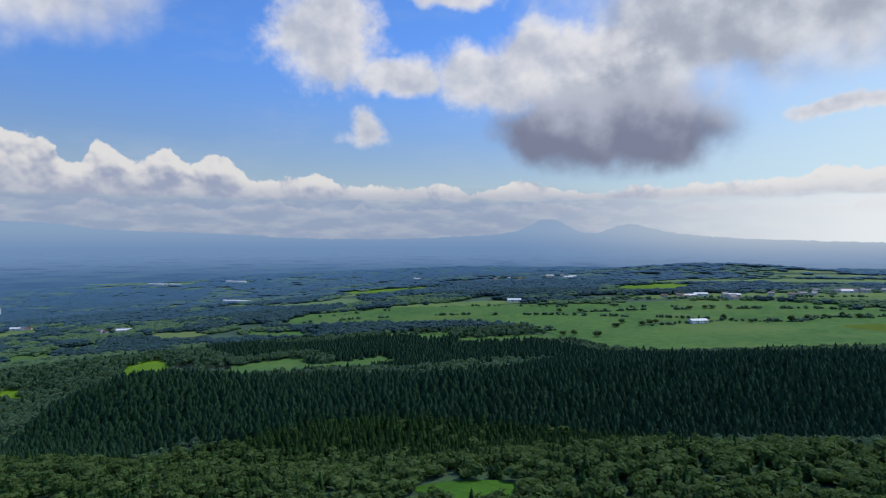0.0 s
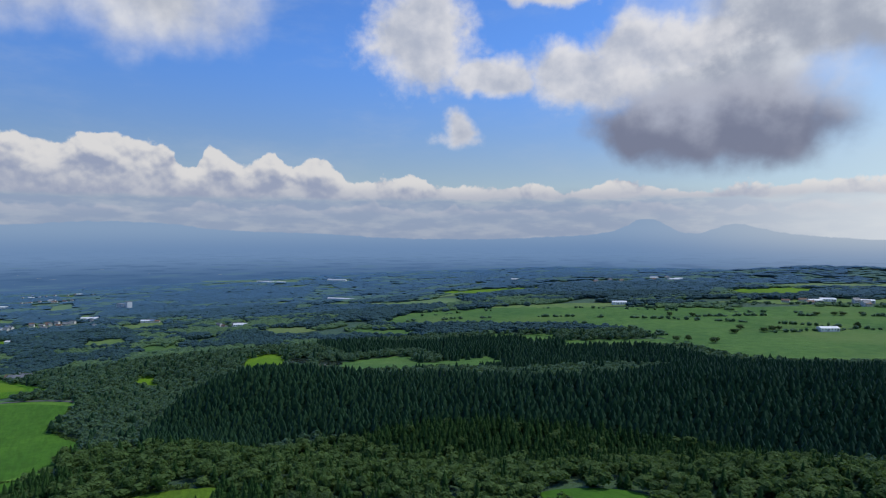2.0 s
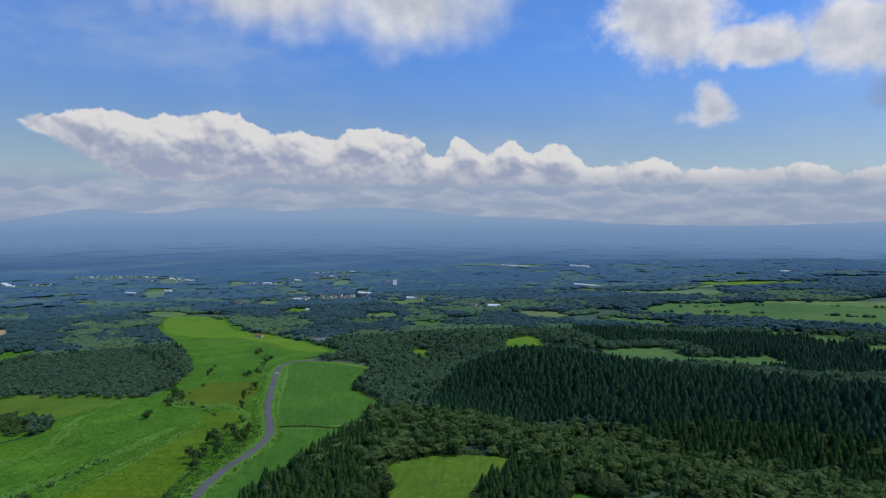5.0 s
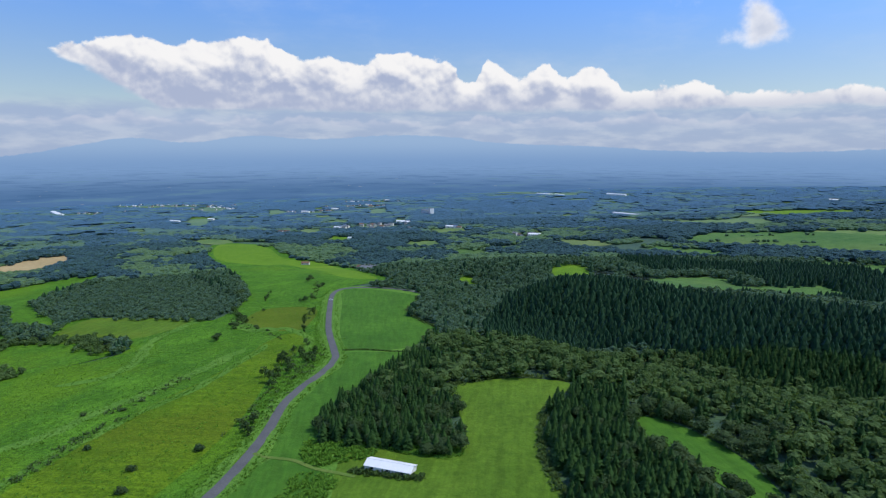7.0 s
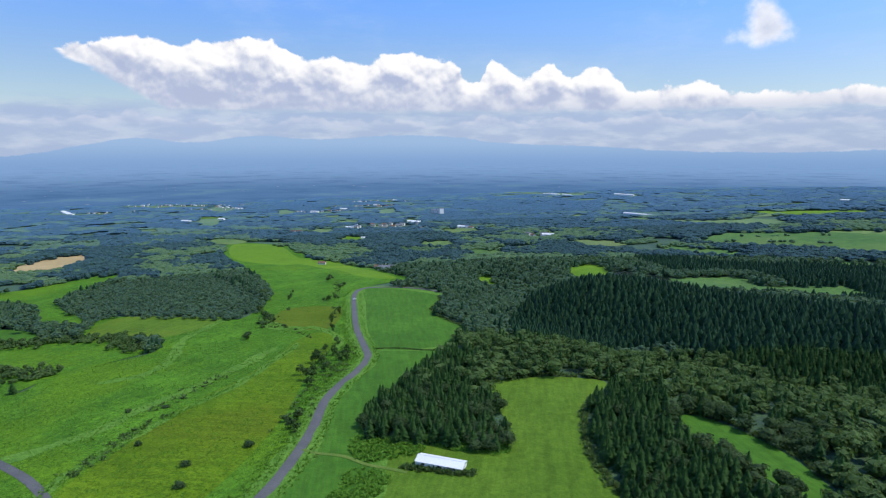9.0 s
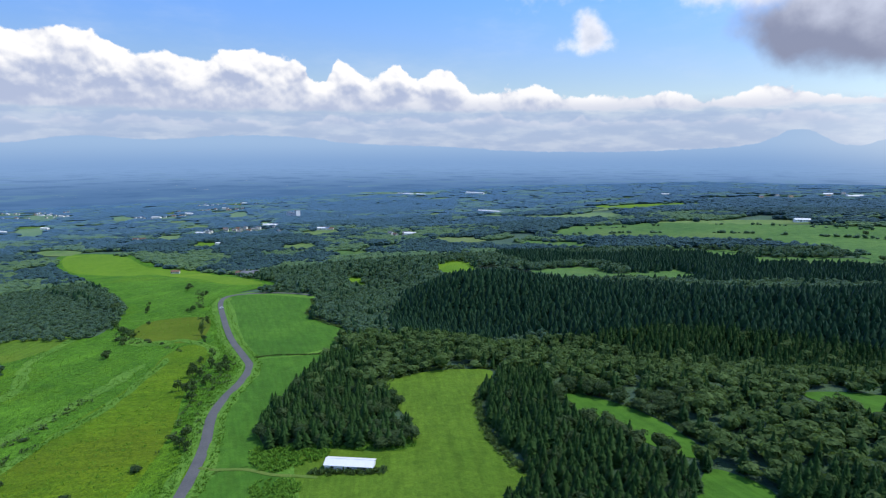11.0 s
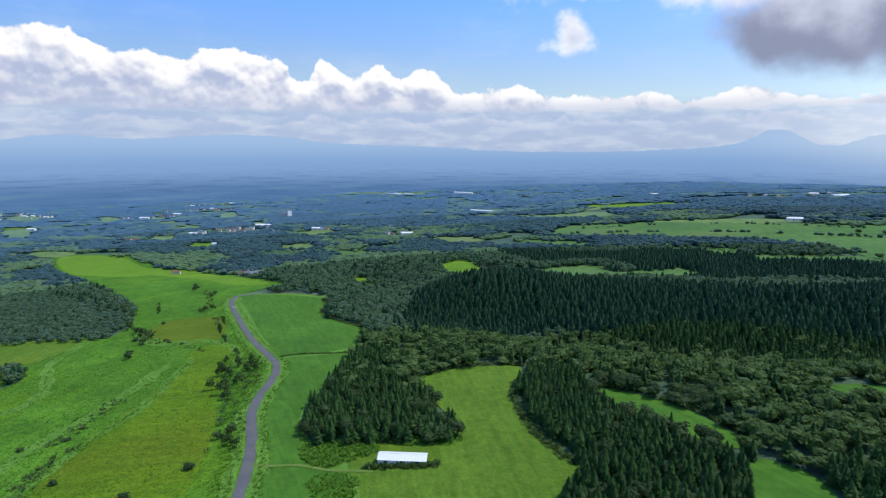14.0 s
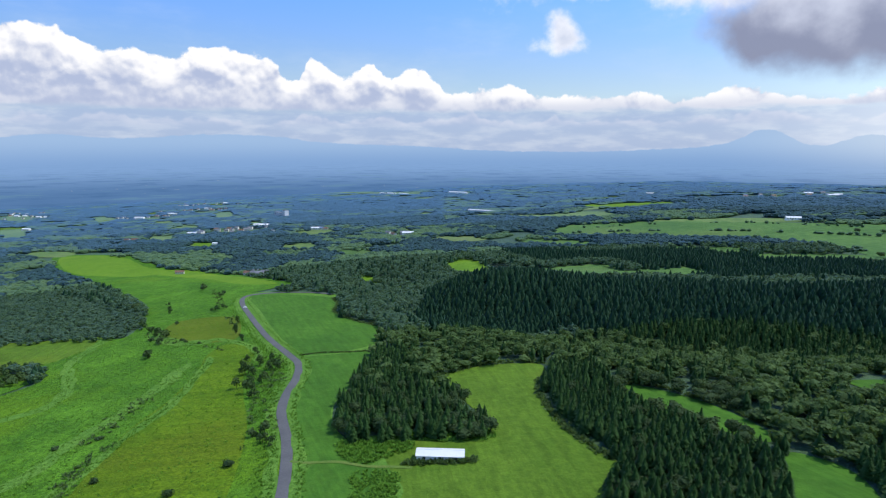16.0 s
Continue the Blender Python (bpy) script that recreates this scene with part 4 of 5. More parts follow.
x, y = scatter(NEAR, MID, 5.4)
m = wooded(x, y)
x, y = x[m], y[m]
con = among(x, y, CONIFER) & ~inside(x, y, BROAD)
con = np.where(con, True, nrng.uniform(0, 1, len(x)) > 0.93)
young = inside(x, y, LOW_WOOD)
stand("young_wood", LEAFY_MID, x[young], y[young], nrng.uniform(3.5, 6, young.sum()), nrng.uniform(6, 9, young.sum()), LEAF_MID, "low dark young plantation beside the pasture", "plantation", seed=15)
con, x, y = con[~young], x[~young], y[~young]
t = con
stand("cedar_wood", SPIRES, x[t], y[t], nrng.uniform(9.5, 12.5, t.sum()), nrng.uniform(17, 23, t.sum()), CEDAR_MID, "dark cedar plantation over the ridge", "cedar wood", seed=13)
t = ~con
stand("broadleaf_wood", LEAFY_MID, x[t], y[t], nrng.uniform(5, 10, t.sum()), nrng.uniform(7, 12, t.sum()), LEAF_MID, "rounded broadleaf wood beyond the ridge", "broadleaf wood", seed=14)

ring = MID
while ring < 4850:
    nxt = min(ring * 1.25, 4860)
    gap = max(7.5, ring / 120) if ring < 1500 else ring / 92
    # picks how strong the painted haze sheen is
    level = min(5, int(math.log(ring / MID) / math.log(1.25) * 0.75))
    x, y = scatter(ring, nxt, gap)
    m = wooded(x, y)
    # clearings and villages in the far woods
    clear = np.array([noise.noise((a / 260, b / 190, 3.1)) + 0.5 * noise.noise((a / 90, b / 70, 8.2)) for a, b in zip(x, y)])
    m &= (clear < 0.42) | among(x, y, DARKS)
    near_home = (np.hypot(x[:, None] - HOMES[None, :, 0], y[:, None] - HOMES[None, :, 1]) < 9 + gap * 0.75) | (np.hypot(x[:, None] * 1.02 - HOMES[None, :, 0], y[:, None] * 1.02 - HOMES[None, :, 1]) < 6 + gap * 0.7)
    m &= ~near_home.any(1)
    x, y = x[m], y[m]
    kind = np.array([0.8 * noise.noise((a / 240, b / 150, 17.0)) + 0.7 * noise.noise((a / 85, b / 55, 5.0)) for a, b in zip(x, y)]) + nrng.uniform(-0.2, 0.2, len(x)) - 2.0 * among(x, y, DARKS)
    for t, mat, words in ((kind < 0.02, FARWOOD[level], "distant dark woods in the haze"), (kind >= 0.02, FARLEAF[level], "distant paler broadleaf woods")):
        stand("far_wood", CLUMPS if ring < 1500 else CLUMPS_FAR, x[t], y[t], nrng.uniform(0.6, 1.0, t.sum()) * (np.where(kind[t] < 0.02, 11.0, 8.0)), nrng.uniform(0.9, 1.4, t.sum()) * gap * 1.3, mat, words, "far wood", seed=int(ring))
    ring = nxt


def tree(name, shape, mat, label, category, trunk_top, trunk_r):
    root = tagged(new(name), label, category)
    bm = bmesh.new()
    bmesh.ops.create_cone(bm, cap_ends=True, segments=6, radius1=trunk_r, radius2=trunk_r * 0.35, depth=trunk_top, matrix=Matrix.Translation((0, 0, trunk_top / 2)))
    for k in range(4):
        a = k * 1.7 + 0.4
        bmesh.ops.create_cone(bm, cap_ends=False, segments=4, radius1=trunk_r * 0.35, radius2=trunk_r * 0.1, depth=trunk_top * 0.4,
                              matrix=pose(0.1 * trunk_top * math.cos(a), 0.1 * trunk_top * math.sin(a), trunk_top * (0.65 + 0.08 * k), 0, 40, math.degrees(a)))
    part("trunk", bm, BARK, root)
    crown = new("crown", mesh_from("crown", shape[0], shape[1], mat))
    crown.parent = root
    return root


def place(proto, x, y, h, wd, turn, sink=0.3):
    ob = copy_thing(proto, Matrix.Translation((x, y, float(height(x, y)) - sink)) @ Matrix.Rotation(turn, 4, "Z"))
    ob.scale = (wd, wd, h)
    return ob


cedars = [tree("cedar", s, CEDAR_ONE, "dark green pointed cedar at the wood's edge", "cedar", 0.8, 0.018) for s in CEDARS_FINE]
broads = [tree("broadleaf_tree", s, LEAF_ONE, "grey-green broadleaf tree with a rounded crown", "tree", 0.6, 0.025) for s in LEAFY_FINE]
for o in cedars:
    tagged(o, group="cedars beside the hay field")
for o in broads:
    tagged(o, group="broadleaf trees at the wood's edge")
for i, (tx, ty, is_cedar) in enumerate(SINGLE):
    if is_cedar:
        place(rng.choice(cedars), tx, ty, rng.uniform(7.5, 12), rng.uniform(11, 15), rng.uniform(0, 6.28))
    else:
        place(rng.choice(broads), tx, ty, rng.uniform(6, 10), rng.uniform(8, 12), rng.uniform(0, 6.28))

# trees and bushes that stand alone in the meadow and along the road: place, height, width
LONE = [(-648, 553, 9, 9), (-643, 437, 9, 12), (-534, 349, 8, 9), (-513, 328, 7, 8), (-574, 374, 7, 8), (-489, 289, 6, 9), (-547, 447, 9, 8), (-596, 518, 6, 7), (-467, 368, 12, 6), (-446, 347, 7, 6), (-386, 267, 11, 7),
        (-389, 289, 9, 7), (-373, 284, 9, 8), (-368, 247, 8, 6), (-364, 256, 9, 7), (-362, 235, 8, 8), (-309, 172, 6, 7), (-315, 183, 7, 7), (-319, 177, 5, 6), (-594, 433, 6, 6), (-549, 390, 5, 6), (-523, 344, 9, 9),
        (-405, 297, 6, 5), (-396, 279, 7, 5), (-382, 269, 8, 6), (-376, 280, 7, 6), (-387, 301, 6, 5), (-374, 241, 8, 7), (-353, 229, 7, 7), (-303, 171, 5, 5), (-551, 360, 7, 8), (-494, 295, 6, 7), (-549, 460, 7, 6), (-608, 448, 5, 5), (-661, 568, 7, 8), (-411, 315, 6, 5), (-491, 404, 8, 5), (-603, 533, 6, 6), (-628, 470, 4, 5)]
BUSH = [(-310, 146, 4.2, 5.5), (-360, 119, 3.4, 4.2), (-318, 117, 3.8, 5.0), (-302, 103, 4.0, 5.5), (-528, 335, 4, 6), (-493, 336, 3, 4), (-478, 334, 3, 4), (-500, 340, 3, 5), (-545, 362, 4, 6), (-410, 142, 3, 4), (-398, 158, 2.5, 5)]
for o in broads:
    tagged(o, "dark broadleaf tree standing alone in the meadow", "tree", "meadow trees")
ragged = [tree("broadleaf_tree", leafy_shape(rng, 5, 26, 0.075), LEAF_ONE, "dark ragged broadleaf tree beside the meadow", "tree", 0.62, 0.022) for _ in range(5)]
for o in ragged:
    tagged(o, group="meadow trees")
for tx, ty, h, wd in LONE:
    for dx, dy, f in ((0, 0, 1.0), (rng.uniform(-4, 4), rng.uniform(-4, 4), 0.6)):
        o = place(rng.choice(ragged), tx + dx, ty + dy, h * f * rng.uniform(0.9, 1.25), wd * f * rng.uniform(0.85, 1.2), rng.uniform(0, 6.28))
for o in broads:
    o.name = "bush"
    tagged(o, "round dark bush in the pasture", "bush", "meadow bushes")
for tx, ty, h, wd in BUSH:
    place(rng.choice(broads), tx, ty, h * 1.1, wd * 1.2, rng.uniform(0, 6.28), h * 0.22)
PLAIN_TREES = [(234, 1043), (269, 923), (292, 898), (306, 907), (318, 916), (450, 1055), (462, 1054), (422, 1051), (205, 811), (163, 830), (177, 827), (429, 939), (457, 908), (519, 915), (559, 941), (591, 950), (620, 954), (641, 947), (200, 1050), (251, 889), (493, 1058)]
for o in broads:
    o.name = "plain_tree"
    tagged(o, "dark round tree on the open plain", "tree", "trees on the plain")
for tx, ty in PLAIN_TREES:
    place(rng.choice(broads), tx, ty, rng.uniform(7, 11), rng.uniform(10, 16), rng.uniform(0, 6.28))
for o in cedars + broads + ragged:
    for c in list(o.children_recursive):
        bpy.data.objects.remove(c)
    bpy.data.objects.remove(o)

# hedges and tree lines on the plain
hx, hy = [], []
for line, gap, wide in (([(420, 935), (520, 915), (600, 950), (760, 935), (860, 900)], 5, 9), ([(16, 1000), (90, 975), (142, 880)], 4, 12), ([(-20, 1000), (60, 960)], 4, 14), ([(140, 880), (260, 885), (420, 925)], 12, 3),
                        ([(-250, 1120), (0, 1080), (250, 1000), (430, 940)], 7, 2), ([(230, 1040), (420, 1050), (640, 1040), (800, 960)], 5, 3), ([(-230, 1190), (0, 1185), (230, 1100), (420, 1075)], 16, 4), ([(300, 1180), (520, 1190), (760, 1100), (950, 1060)], 6, 12), ([(150, 1160), (300, 1180)], 6, 14), ([(560, 1190), (850, 1190), (1050, 1150)], 8, 10)):
    pts = rounded(line, 6, False)
    for a, b in zip(pts, pts[1:]):
        for _ in range(int((b - a).length * 1.6 / gap)):
            # gaps and thick stretches
            s = nrng.uniform(0, 1)
            px, py = a.x + (b.x - a.x) * s, a.y + (b.y - a.y) * s
            if noise.noise((px / 45, py / 45, 2.0)) > -0.12:
                hx.append(px + nrng.normal(0, wide)), hy.append(py + nrng.normal(0, wide * 0.5))
hx, hy = np.array(hx), np.array(hy)
stand("hedge_trees", DOMES, hx, hy, nrng.uniform(2, 6.5, len(hx)), nrng.uniform(4, 9, len(hx)), LEAF_MID, "dark hedge trees across the plain", "hedge", seed=31)

# ---- weeds, verges, thickets ----


def tuft_shape(rng, leaves):
    v, f = [], []
    for _ in range(leaves):
        a, e = rng.uniform(0, 6.28), rng.uniform(0.2, 1.3)
        d = Vector((math.cos(a) * math.cos(e), math.sin(a) * math.cos(e), math.sin(e)))
        side = Vector((-math.sin(a), math.cos(a), 0)) * rng.uniform(0.12, 0.25)
        p = d * rng.uniform(0.25, 0.45)
        i = len(v)
        v += [tuple(p - side), tuple(p + side), tuple(d * rng.uniform(0.7, 1.0) + side * 0.5), tuple(d * rng.uniform(0.8, 1.1) - side * 0.7)]
        f += [(i, i + 1, i + 2), (i, i + 2, i + 3)]
    return np.array(v), np.array(f)


TUFTS = [tuft_shape(rng, 11) for _ in range(5)]


def along(lines):
    """Uneven places along lines: (places, half width, how many for each metre)."""
    px, py = [], []
    for line, wide, many in lines:
        pts = rounded(line, 10, False)
        for a, b in zip(pts, pts[1:]):
            n = nrng.poisson((b - a).length * many)
            t = nrng.uniform(0, 1, n)
            off = nrng.normal(0, wide * 0.5, n)
            d = (b - a).normalized()
            px += list(a.x + (b.x - a.x) * t - d.y * off)
            py += list(a.y + (b.y - a.y) * t + d.x * off)
    return np.array(px), np.array(py)


def within(outline, many):
    """Uneven places inside an outline, so many for each square metre."""
    o = [tuple(p) for p in rounded(outline, 5)]
    x0, x1, y0, y1 = min(p[0] for p in o), max(p[0] for p in o), min(p[1] for p in o), max(p[1] for p in o)
    n = int((x1 - x0) * (y1 - y0) * many)
    x, y = nrng.uniform(x0, x1, n), nrng.uniform(y0, y1, n)
    m = inside(x, y, o)
    return x[m], y[m]


def shifted(line, by):
    pts = rounded(line, 1, False)
    out = []
    for i, p in enumerate(pts):
        d = (pts[min(i + 1, len(pts) - 1)] - pts[max(i - 1, 0)]).normalized()
        out.append((p.x - d.y * by, p.y + d.x * by))
    return out


def weeds(name, x, y, tall, wide, mat, label, seed, lowest=0.5):
    free = from_line(x, y, ROAD) > 3.6
    x, y = x[free], y[free]
    stand(name, TUFTS, x, y, nrng.uniform(lowest, 1, len(x)) * tall, nrng.uniform(0.6, 1, len(x)) * wide, mat, label, "weeds", -0.12, seed)


x, y = along([(shifted(ROAD[3:], 6.5), 2.2, 1.6), (shifted(ROAD[3:], -6.5), 3.0, 1.8), (shifted(ROAD[3:], -11), 4.0, 1.2)])
weeds("road_verge", x, y, 1.3, 1.5, WEED, "rank green weeds along the road verge", 41)
x, y = along([([(-342, 60), (-365, 100), (-385, 163), (-399, 214), (-424, 270), (-440, 300)], 3.5, 2.2), ([(-391, 99), (-405, 142), (-417, 198), (-430, 240), (-440, 275)], 9.0, 2.0), ([(-483, 173), (-470, 189), (-489, 218), (-541, 267), (-566, 314), (-583, 353)], 5.0, 1.6),
              ([(-592, 390), (-563, 410), (-524, 439), (-480, 420)], 1.6, 1.5), ([(-520, 340), (-480, 333), (-469, 348), (-421, 329), (-400, 300)], 3.0, 1.6), ([(-450, 330), (-500, 330), (-540, 350)], 7.0, 1.4)])
weeds("ditch_weeds", x, y, 1.2, 1.8, WEED, "pale green reeds and weeds along a field ditch", 42)
x, y = within([(-330, 190), (-352, 225), (-385, 262), (-420, 318), (-408, 330), (-372, 296), (-352, 262), (-334, 225)], 0.16)
weeds("rough_verge", x, y, 1.4, 2.0, WEED, "rough herbs and scrub between pasture and road", 43)
x, y = along([([(-373, 316), (-359, 326), (-333, 333), (-318, 345)], 1.2, 3.0)])
weeds("field_hedge", x, y, 1.6, 1.6, LEAF, "dark low hedge between two sown fields", 44)
x, y = within([(-272, 180), (-260, 186), (-246, 194), (-233, 184), (-240, 171), (-249, 161), (-262, 166)], 0.45)
weeds("thicket", x, y, 2.0, 2.4, WEED, "dense green scrub below the cedar clump", 45)
x, y = within([(-251, 194), (-231, 205), (-203, 211), (-197, 200), (-216, 193), (-239, 191)], 0.4)
weeds("thicket", x, y, 1.6, 2.2, WEED, "green bramble edge below the cedar clump", 46)
x, y = within([(-250, 152), (-238, 159), (-229, 155), (-223, 137), (-220, 112), (-237, 108), (-242, 133)], 0.5)
weeds("weed_bed", x, y, 1.5, 2.0, WEED, "bed of large-leaved bright green weeds", 47)
x, y = along([([(-256, 284), (-246, 303), (-226, 322), (-194, 330), (-182, 318)], 4.0, 2.5), ([(-190, 295), (-186, 270), (-167, 225), (-141, 190)], 2.0, 2.0), ([(-146, 290), (-126, 294), (-103, 280), (-84, 262), (-70, 240)], 2.0, 2.0), ([(-458, 533), (-438, 505), (-421, 465), (-390, 438), (-355, 418)], 2.0, 1.5)])
weeds("wood_edge", x, y, 2.2, 2.6, LEAF, "low bushes along the wood's edge", 48)

# scrub in bands over the western meadow
x, y = along([([(-530, 226), (-566, 236), (-605, 232), (-640, 195), (-690, 150)], 16, 1.5), ([(-528, 150), (-560, 140), (-610, 110), (-700, 90)], 18, 1.4), ([(-520, 100), (-560, 60), (-620, 40)], 16, 1.0)])
stand("scrub", LEAFY_MID, x, y, nrng.uniform(2.5, 6, len(x)), nrng.uniform(4, 8, len(x)), LEAF, "dark scrub and small trees in bands", "scrub", seed=51)

x, y = along([([(-352, 84), (-366, 106), (-380, 130), (-388, 160)], 5.0, 0.7), ([(-399, 150), (-412, 190), (-424, 225)], 6.0, 0.6), ([(-500, 330), (-520, 345), (-545, 358)], 8.0, 0.9), ([(-470, 330), (-440, 318)], 3.0, 0.5)])
weeds("ditch_scrub", x, y, 2.2, 2.6, LEAF, "dark low scrub along a field ditch", 52)
x, y = within([(-312, 160), (-334, 196), (-356, 232), (-390, 268), (-416, 312), (-400, 322), (-368, 290), (-350, 258), (-334, 226), (-305, 182)], 0.02)
weeds("verge_scrub", x, y, 2.6, 3.0, LEAF, "dark shrubs strewn along the road verge", 53)
x, y = along([([(-560, 470), (-600, 520), (-640, 560)], 5.0, 0.35), ([(-480, 385), (-520, 430)], 4.0, 0.4)])
weeds("verge_scrub", x, y, 2.6, 3.2, LEAF, "dark shrubs below the bend of the road", 54)

# ---- the barn ----


def slab(bm, a, b, c, d, thick):
    """A sheet through four corners, with thickness downwards."""
    n = (Vector(b) - Vector(a)).cross(Vector(d) - Vector(a)).normalized() * thick
    v = [bm.verts.new(p) for p in (a, b, c, d)] + [bm.verts.new(Vector(p) - n) for p in (a, b, c, d)]
    for q in ((0, 1, 2, 3), (7, 6, 5, 4), (0, 4, 5, 1), (1, 5, 6, 2), (2, 6, 7, 3), (3, 7, 4, 0)):
        bm.faces.new([v[i] for i in q])


def block(bm, x0, x1, y0, y1, z0, z1):
    bmesh.ops.create_cube(bm, size=1, matrix=Matrix.Translation(((x0 + x1) / 2, (y0 + y1) / 2, (z0 + z1) / 2)) @ Matrix.Diagonal((x1 - x0, y1 - y0, z1 - z0, 1)))


def gable_house(name, long_, deep, eave, ridge, wall_mat, roof_mat, label, category, windows, doors, over=0.5, door_size=(1.0, 2.05)):
    """A building with a gabled roof along x: four walls, two roof slopes, a ridge cap, windows and doors on the long sides."""
    root = tagged(new(name), label, category)
    L, D = long_ / 2, deep / 2
    bm = bmesh.new()
    foot = -1.5
    for s in (-1, 1):
        slab(bm, (-L, s * D, foot), (L, s * D, foot), (L, s * D, eave), (-L, s * D, eave), -0.2 * s)
        v = [bm.verts.new((s * L, y, z)) for y, z in ((-D, foot), (D, foot), (D, eave), (0, ridge), (-D, eave))]
        u = [bm.verts.new((s * (L - 0.2), y, z)) for y, z in ((-D, foot), (D, foot), (D, eave), (0, ridge), (-D, eave))]
        bm.faces.new(v), bm.faces.new(u[::-1])
        for i in range(5):
            bm.faces.new((v[i], v[(i + 1) % 5], u[(i + 1) % 5], u[i]))
    bmesh.ops.recalc_face_normals(bm, faces=bm.faces)
    part("wall", bm, wall_mat, root)
    drop = (ridge - eave) * over / D
    for s in (-1, 1):
        bm = bmesh.new()
        a = [(-L - over, s * (D + over), eave - drop + 0.15), (L + over, s * (D + over), eave - drop + 0.15), (L + over, 0, ridge + 0.15), (-L - over, 0, ridge + 0.15)]
        slab(bm, *(a if s < 0 else a[::-1]), 0.12)
        part("roof", bm, roof_mat, root)
    bm = bmesh.new()
    block(bm, -L - over, L + over, -0.2, 0.2, ridge + 0.12, ridge + 0.22)
    part("ridge_cap", bm, roof_mat, root)
    glass = frame_me = None
    for s in (-1, 1):
        for k in range(windows):
            wx = -L + long_ * (k + 0.5) / windows
            z0 = eave * 0.45
            if glass is None:
                bm = bmesh.new()
                block(bm, -0.6, 0.6, -0.03, 0.03, 0, eave * 0.36)
                pane = part("window", bm, GLASS, root)
                glass = pane.data
                bm = bmesh.new()
                for a, b, c, d in ((-0.68, 0.68, -0.08, 0), (-0.68, 0.68, eave * 0.36, eave * 0.36 + 0.08), (-0.68, -0.6, 0, eave * 0.36), (0.6, 0.68, 0, eave * 0.36)):
                    block(bm, a, b, -0.05, 0.05, c, d)
                frame_me = part("window_frame", bm, DOOR, pane).data
            else:
                pane = new("window", glass)
                pane.parent = root
                rim = new("window_frame", frame_me)
                rim.parent = pane
            pane.location = (wx, s * (D + 0.035), z0)
    for k in range(doors):
        bm = bmesh.new()
        wx = -L + long_ * (k + 0.5) / doors + long_ * 0.25 / doors
        block(bm, wx - door_size[0] / 2, wx + door_size[0] / 2, -D - 0.06, -D - 0.005, 0, door_size[1])
        leaf = part("door", bm, DOOR, root)
        bm = bmesh.new()
        block(bm, wx + door_size[0] * 0.36, wx + door_size[0] * 0.42, -D - 0.12, -D - 0.06, 0.95, 1.15)
        part("door_handle", bm, ROOF_GREY, leaf)
    return root


def put(ob, x, y, turn, up=0.0, scale=1.0):
    ob.matrix_world = Matrix.Translation((x, y, float(lift(x, y, 2.0)) + up)) @ Matrix.Rotation(radians(turn), 4, "Z") @ Matrix.Diagonal((scale, scale, scale, 1))
    return ob


barn = gable_house("barn", 21.6, 7.4, 2.4, 3.7, WHITE_STEEL, WHITE_STEEL, "long white steel barn beside the hay field, shrubs along its wall", "barn", 3, 1, 0.4, (3.0, 2.4))
seam = None
for s in (-1, 1):
    for k in range(16):
        if seam is None:
            bm = bmesh.new()
            block(bm, -0.04, 0.04, -4.4, 0, 0, 0.06)
            seam = part("roof_seam", bm, WHITE_STEEL, barn)
            o = seam
        else:
            o = new("roof_seam", seam.data)
            o.parent = barn
        o.matrix_basis = Matrix.Translation((-10.8 + 21.6 * k / 15, 0, 3.86)) @ Matrix.Rotation(0 if s < 0 else math.pi, 4, "Z") @ Matrix.Rotation(math.atan2(1.3, 3.7), 4, "X")
put(barn, -216.8, 175.6, 14.0)
x, y = along([([(-232, 165), (-222, 169), (-210, 171.8), (-200, 177)], 2.2, 5.0)])
weeds("barn_shrubs", x, y, 2.3, 2.0, LEAF, "dark shrubs grown up against the barn", 49)

# ---- houses of the farms and villages ----
kinds = [gable_house("house", 11, 8, 5.0, 7.4, PLASTER, ROOF_GREY, "pale two-storey farmhouse with a grey gabled roof", "house", 4, 1),
         gable_house("house", 13, 8, 3.2, 5.6, PLASTER, ROOF_BROWN, "low plastered house with a brown gabled roof", "house", 4, 1),
         gable_house("house", 10, 8, 5.0, 7.2, WHITE_STEEL, ROOF_BLUE, "white house with a blue gabled roof", "house", 3, 1),
         gable_house("farm_shed", 26, 12, 4.2, 6.2, WHITE_STEEL, WHITE_STEEL, "long white farm shed with a pale roof", "shed", 6, 2, 0.4, (3.0, 3.0))]
for hx_, hy_, k, turn in sites:
    far = math.hypot(hx_, hy_)
    o = copy_thing(kinds[k], Matrix.Identity(4))
    put(o, hx_, hy_, turn, 0.2, 1.0)
for o in kinds:
    for c in list(o.children_recursive):
        bpy.data.objects.remove(c)
    bpy.data.objects.remove(o)
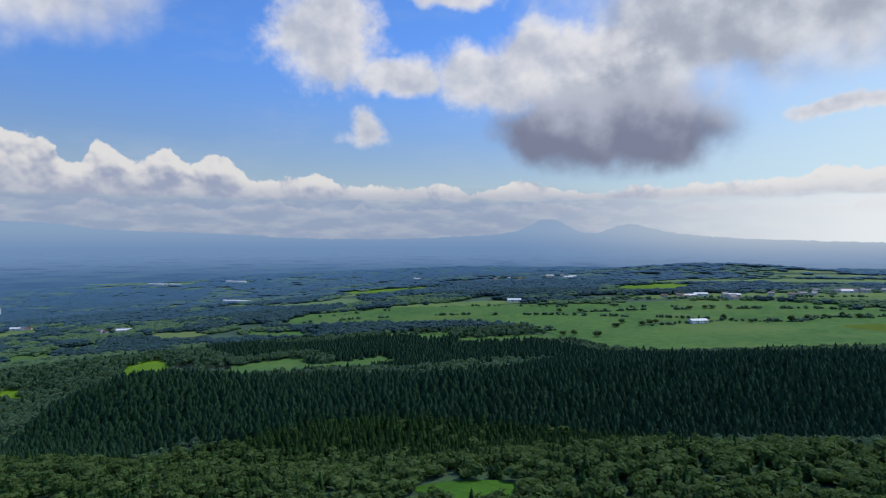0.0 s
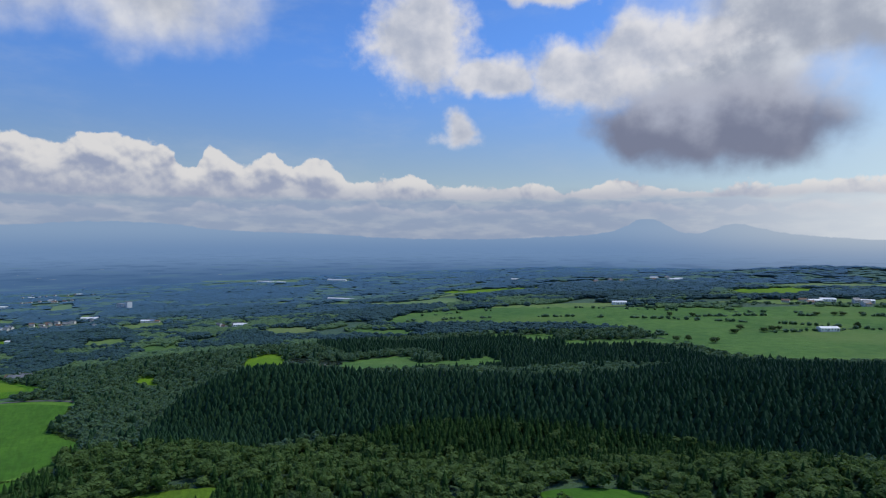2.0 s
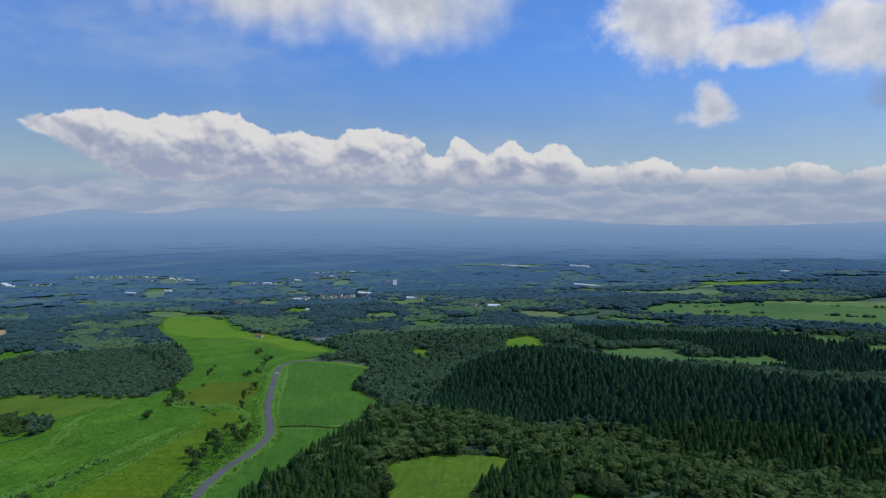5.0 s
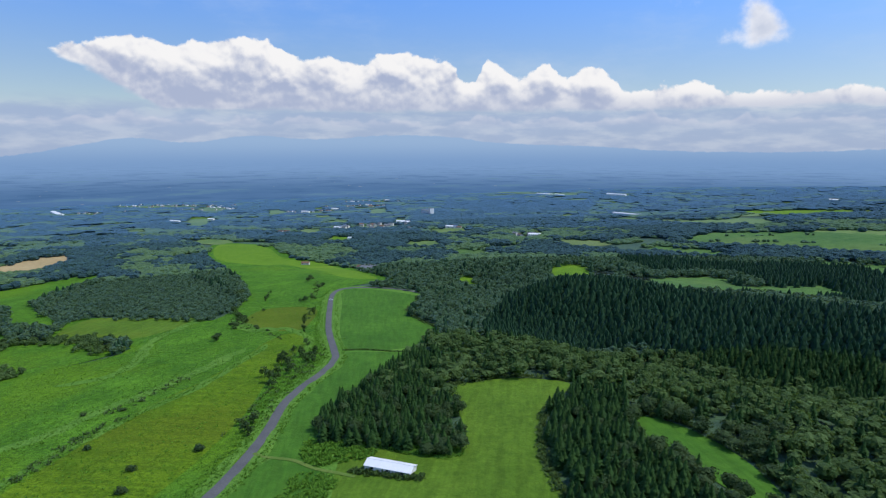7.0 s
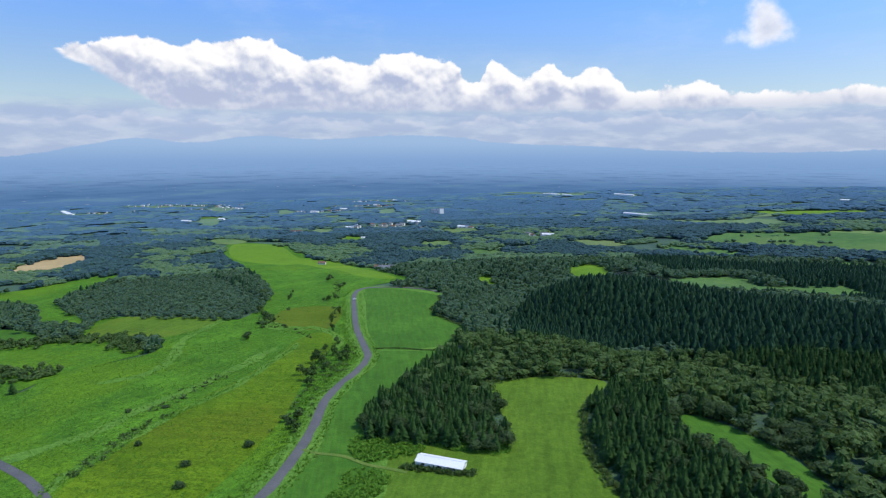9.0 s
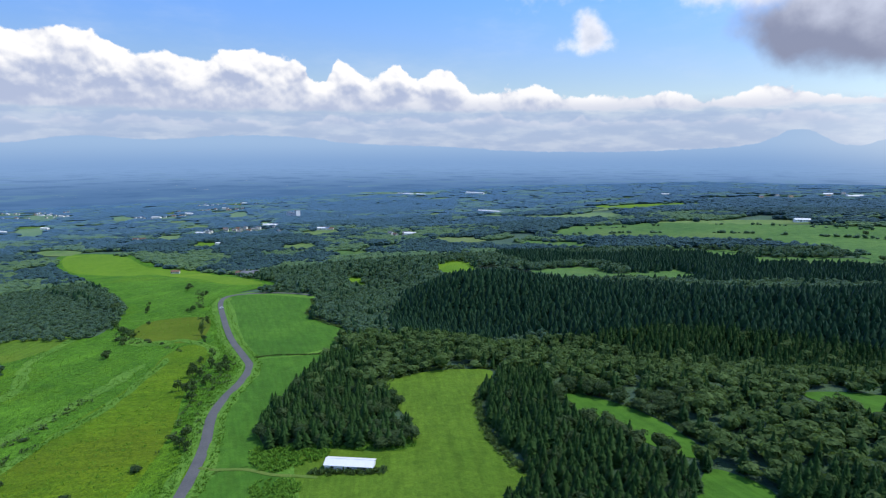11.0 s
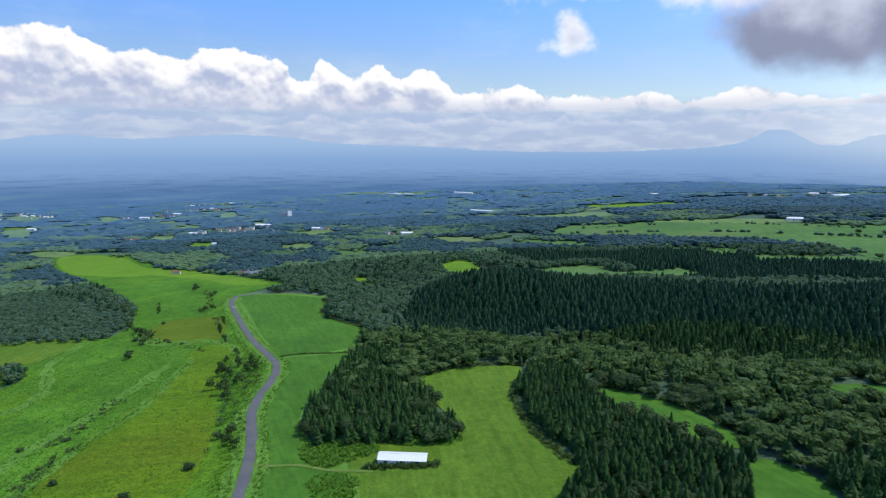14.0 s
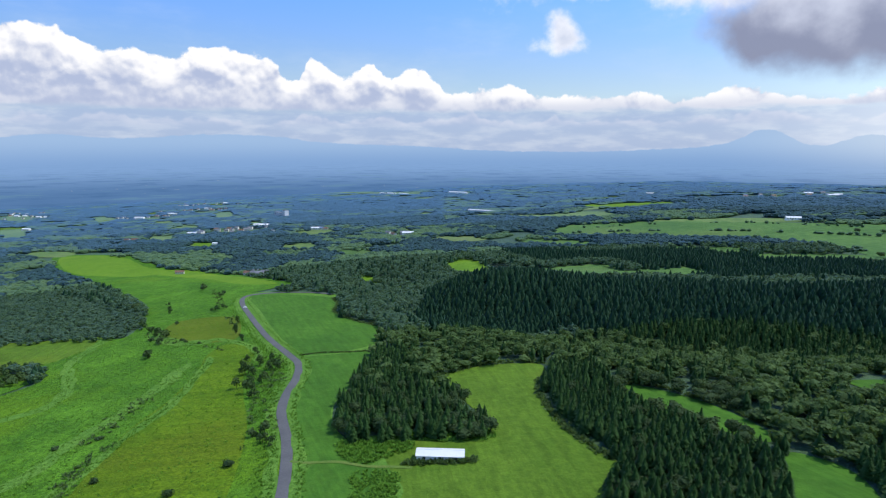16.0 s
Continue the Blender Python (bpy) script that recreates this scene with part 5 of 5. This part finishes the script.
for n_, (ax, ay, bx, by, tall, words) in enumerate([(-1001, 1025, -935, 1046, 3.5, "row of white greenhouses at the wood's edge"), (-658, 1861, -566, 1837, 7, "long pale institutional building far off"), (-1800, 3790, -1750, 3770, 8, "white works hall on the far plain"), (-1720, 3730, -1650, 3700, 7, "low white works hall on the far plain"), (-1690, 3650, -1640, 3630, 9, "white works hall on the far plain"), (-1570, 3560, -1500, 3530, 8, "pale works hall on the far plain"), (-1208, 3454, -1088, 3418, 12, "white works hall on the far plain"), (-3428, 1513, -3250, 1460, 9, "white works hall among the far woods")]):
    long_ = math.hypot(bx - ax, by - ay)
    o = gable_house("long_building", long_, max(12, long_ * 0.12), tall * 0.75, tall, WHITE_STEEL, WHITE_STEEL, words, "building", 10, 2)
    put(o, (ax + bx) / 2, (ay + by) / 2, math.degrees(math.atan2(by - ay, bx - ax)), 0.3)


def hotel():
    """Tall end block and a long wing, flat roofs, rows of windows."""
    root = tagged(new("hotel"), "white multi-storey hotel with a long lower wing", "hotel")
    for x0, x1, y0, y1, top in ((22, 38, -8, 8, 24), (-36, 22, -6, 6, 14)):
        bm = bmesh.new()
        block(bm, x0, x1, y0, y1, -2, top)
        part("wall", bm, WHITE_STEEL, root)
        bm = bmesh.new()
        block(bm, x0 - 0.4, x1 + 0.4, y0 - 0.4, y1 + 0.4, top, top + 0.9)
        part("roof", bm, ROOF_GREY, root)
        for k in range(int((x1 - x0) / 5)):
            for f in range(int(top / 3.4)):
                bm = bmesh.new()
                block(bm, x0 + 1.6 + 5 * k, x0 + 4 + 5 * k, y0 - 0.12, y0 - 0.02, 1.2 + 3.3 * f, 2.9 + 3.3 * f)
                part("window", bm, GLASS, root)
    return root


put(hotel(), -1328, 1815, -28, 2.0)


def car():
    """A small white car: body, cabin, windows, wheels."""
    root = tagged(new("car"), "small white car on the asphalt lane", "car")
    bm = bmesh.new()
    block(bm, -2.0, 2.0, -0.82, 0.82, 0.3, 0.85)
    bmesh.ops.bevel(bm, geom=bm.edges[:], offset=0.15, segments=2, affect="EDGES")
    part("body", bm, WHITE_STEEL, root)
    bm = bmesh.new()
    block(bm, -1.5, 0.9, -0.72, 0.72, 0.85, 1.45)
    for v in bm.verts:
        if v.co.z > 1.2:
            v.co.x, v.co.y = v.co.x * 0.75, v.co.y * 0.85
    part("cabin", bm, WHITE_STEEL, root)
    for y0 in (-0.74, 0.74):
        bm = bmesh.new()
        block(bm, -1.2, 0.6, y0 - 0.02, y0 + 0.02, 0.92, 1.25)
        part("side_window", bm, GLASS, root)
    for wx in (-1.25, 1.25):
        for wy in (-0.78, 0.78):
            bm = bmesh.new()
            bmesh.ops.create_cone(bm, cap_ends=True, segments=14, radius1=0.31, radius2=0.31, depth=0.2, matrix=pose(wx, wy, 0.31, 90))
            tyre = part("wheel", bm, ROOF_GREY, root)
            bm = bmesh.new()
            bmesh.ops.create_cone(bm, cap_ends=True, segments=10, radius1=0.18, radius2=0.18, depth=0.22, matrix=pose(wx, wy, 0.31, 90))
            part("rim", bm, WHITE_STEEL, tyre)
    return root


put(car(), -527, 467, 48, 0.25)

# short tussocks over the pastures
SHORT = [tuft_shape(rng, 5) for _ in range(4)]
x, y = within([(-246, 40), (-258, 105), (-300, 169), (-345, 240), (-390, 317), (-450, 375), (-560, 480), (-600, 400), (-560, 340), (-640, 270), (-560, 240), (-520, 160), (-520, 60), (-400, -10)], 0.075)
free = from_line(x, y, ROAD) > 5
x, y = x[free], y[free]
stand("tussocks", SHORT, x, y, nrng.uniform(0.5, 1.0, len(x)), nrng.uniform(0.8, 1.6, len(x)), WEED, "short grass tussocks over the pastures", "grass", -0.25, 61)
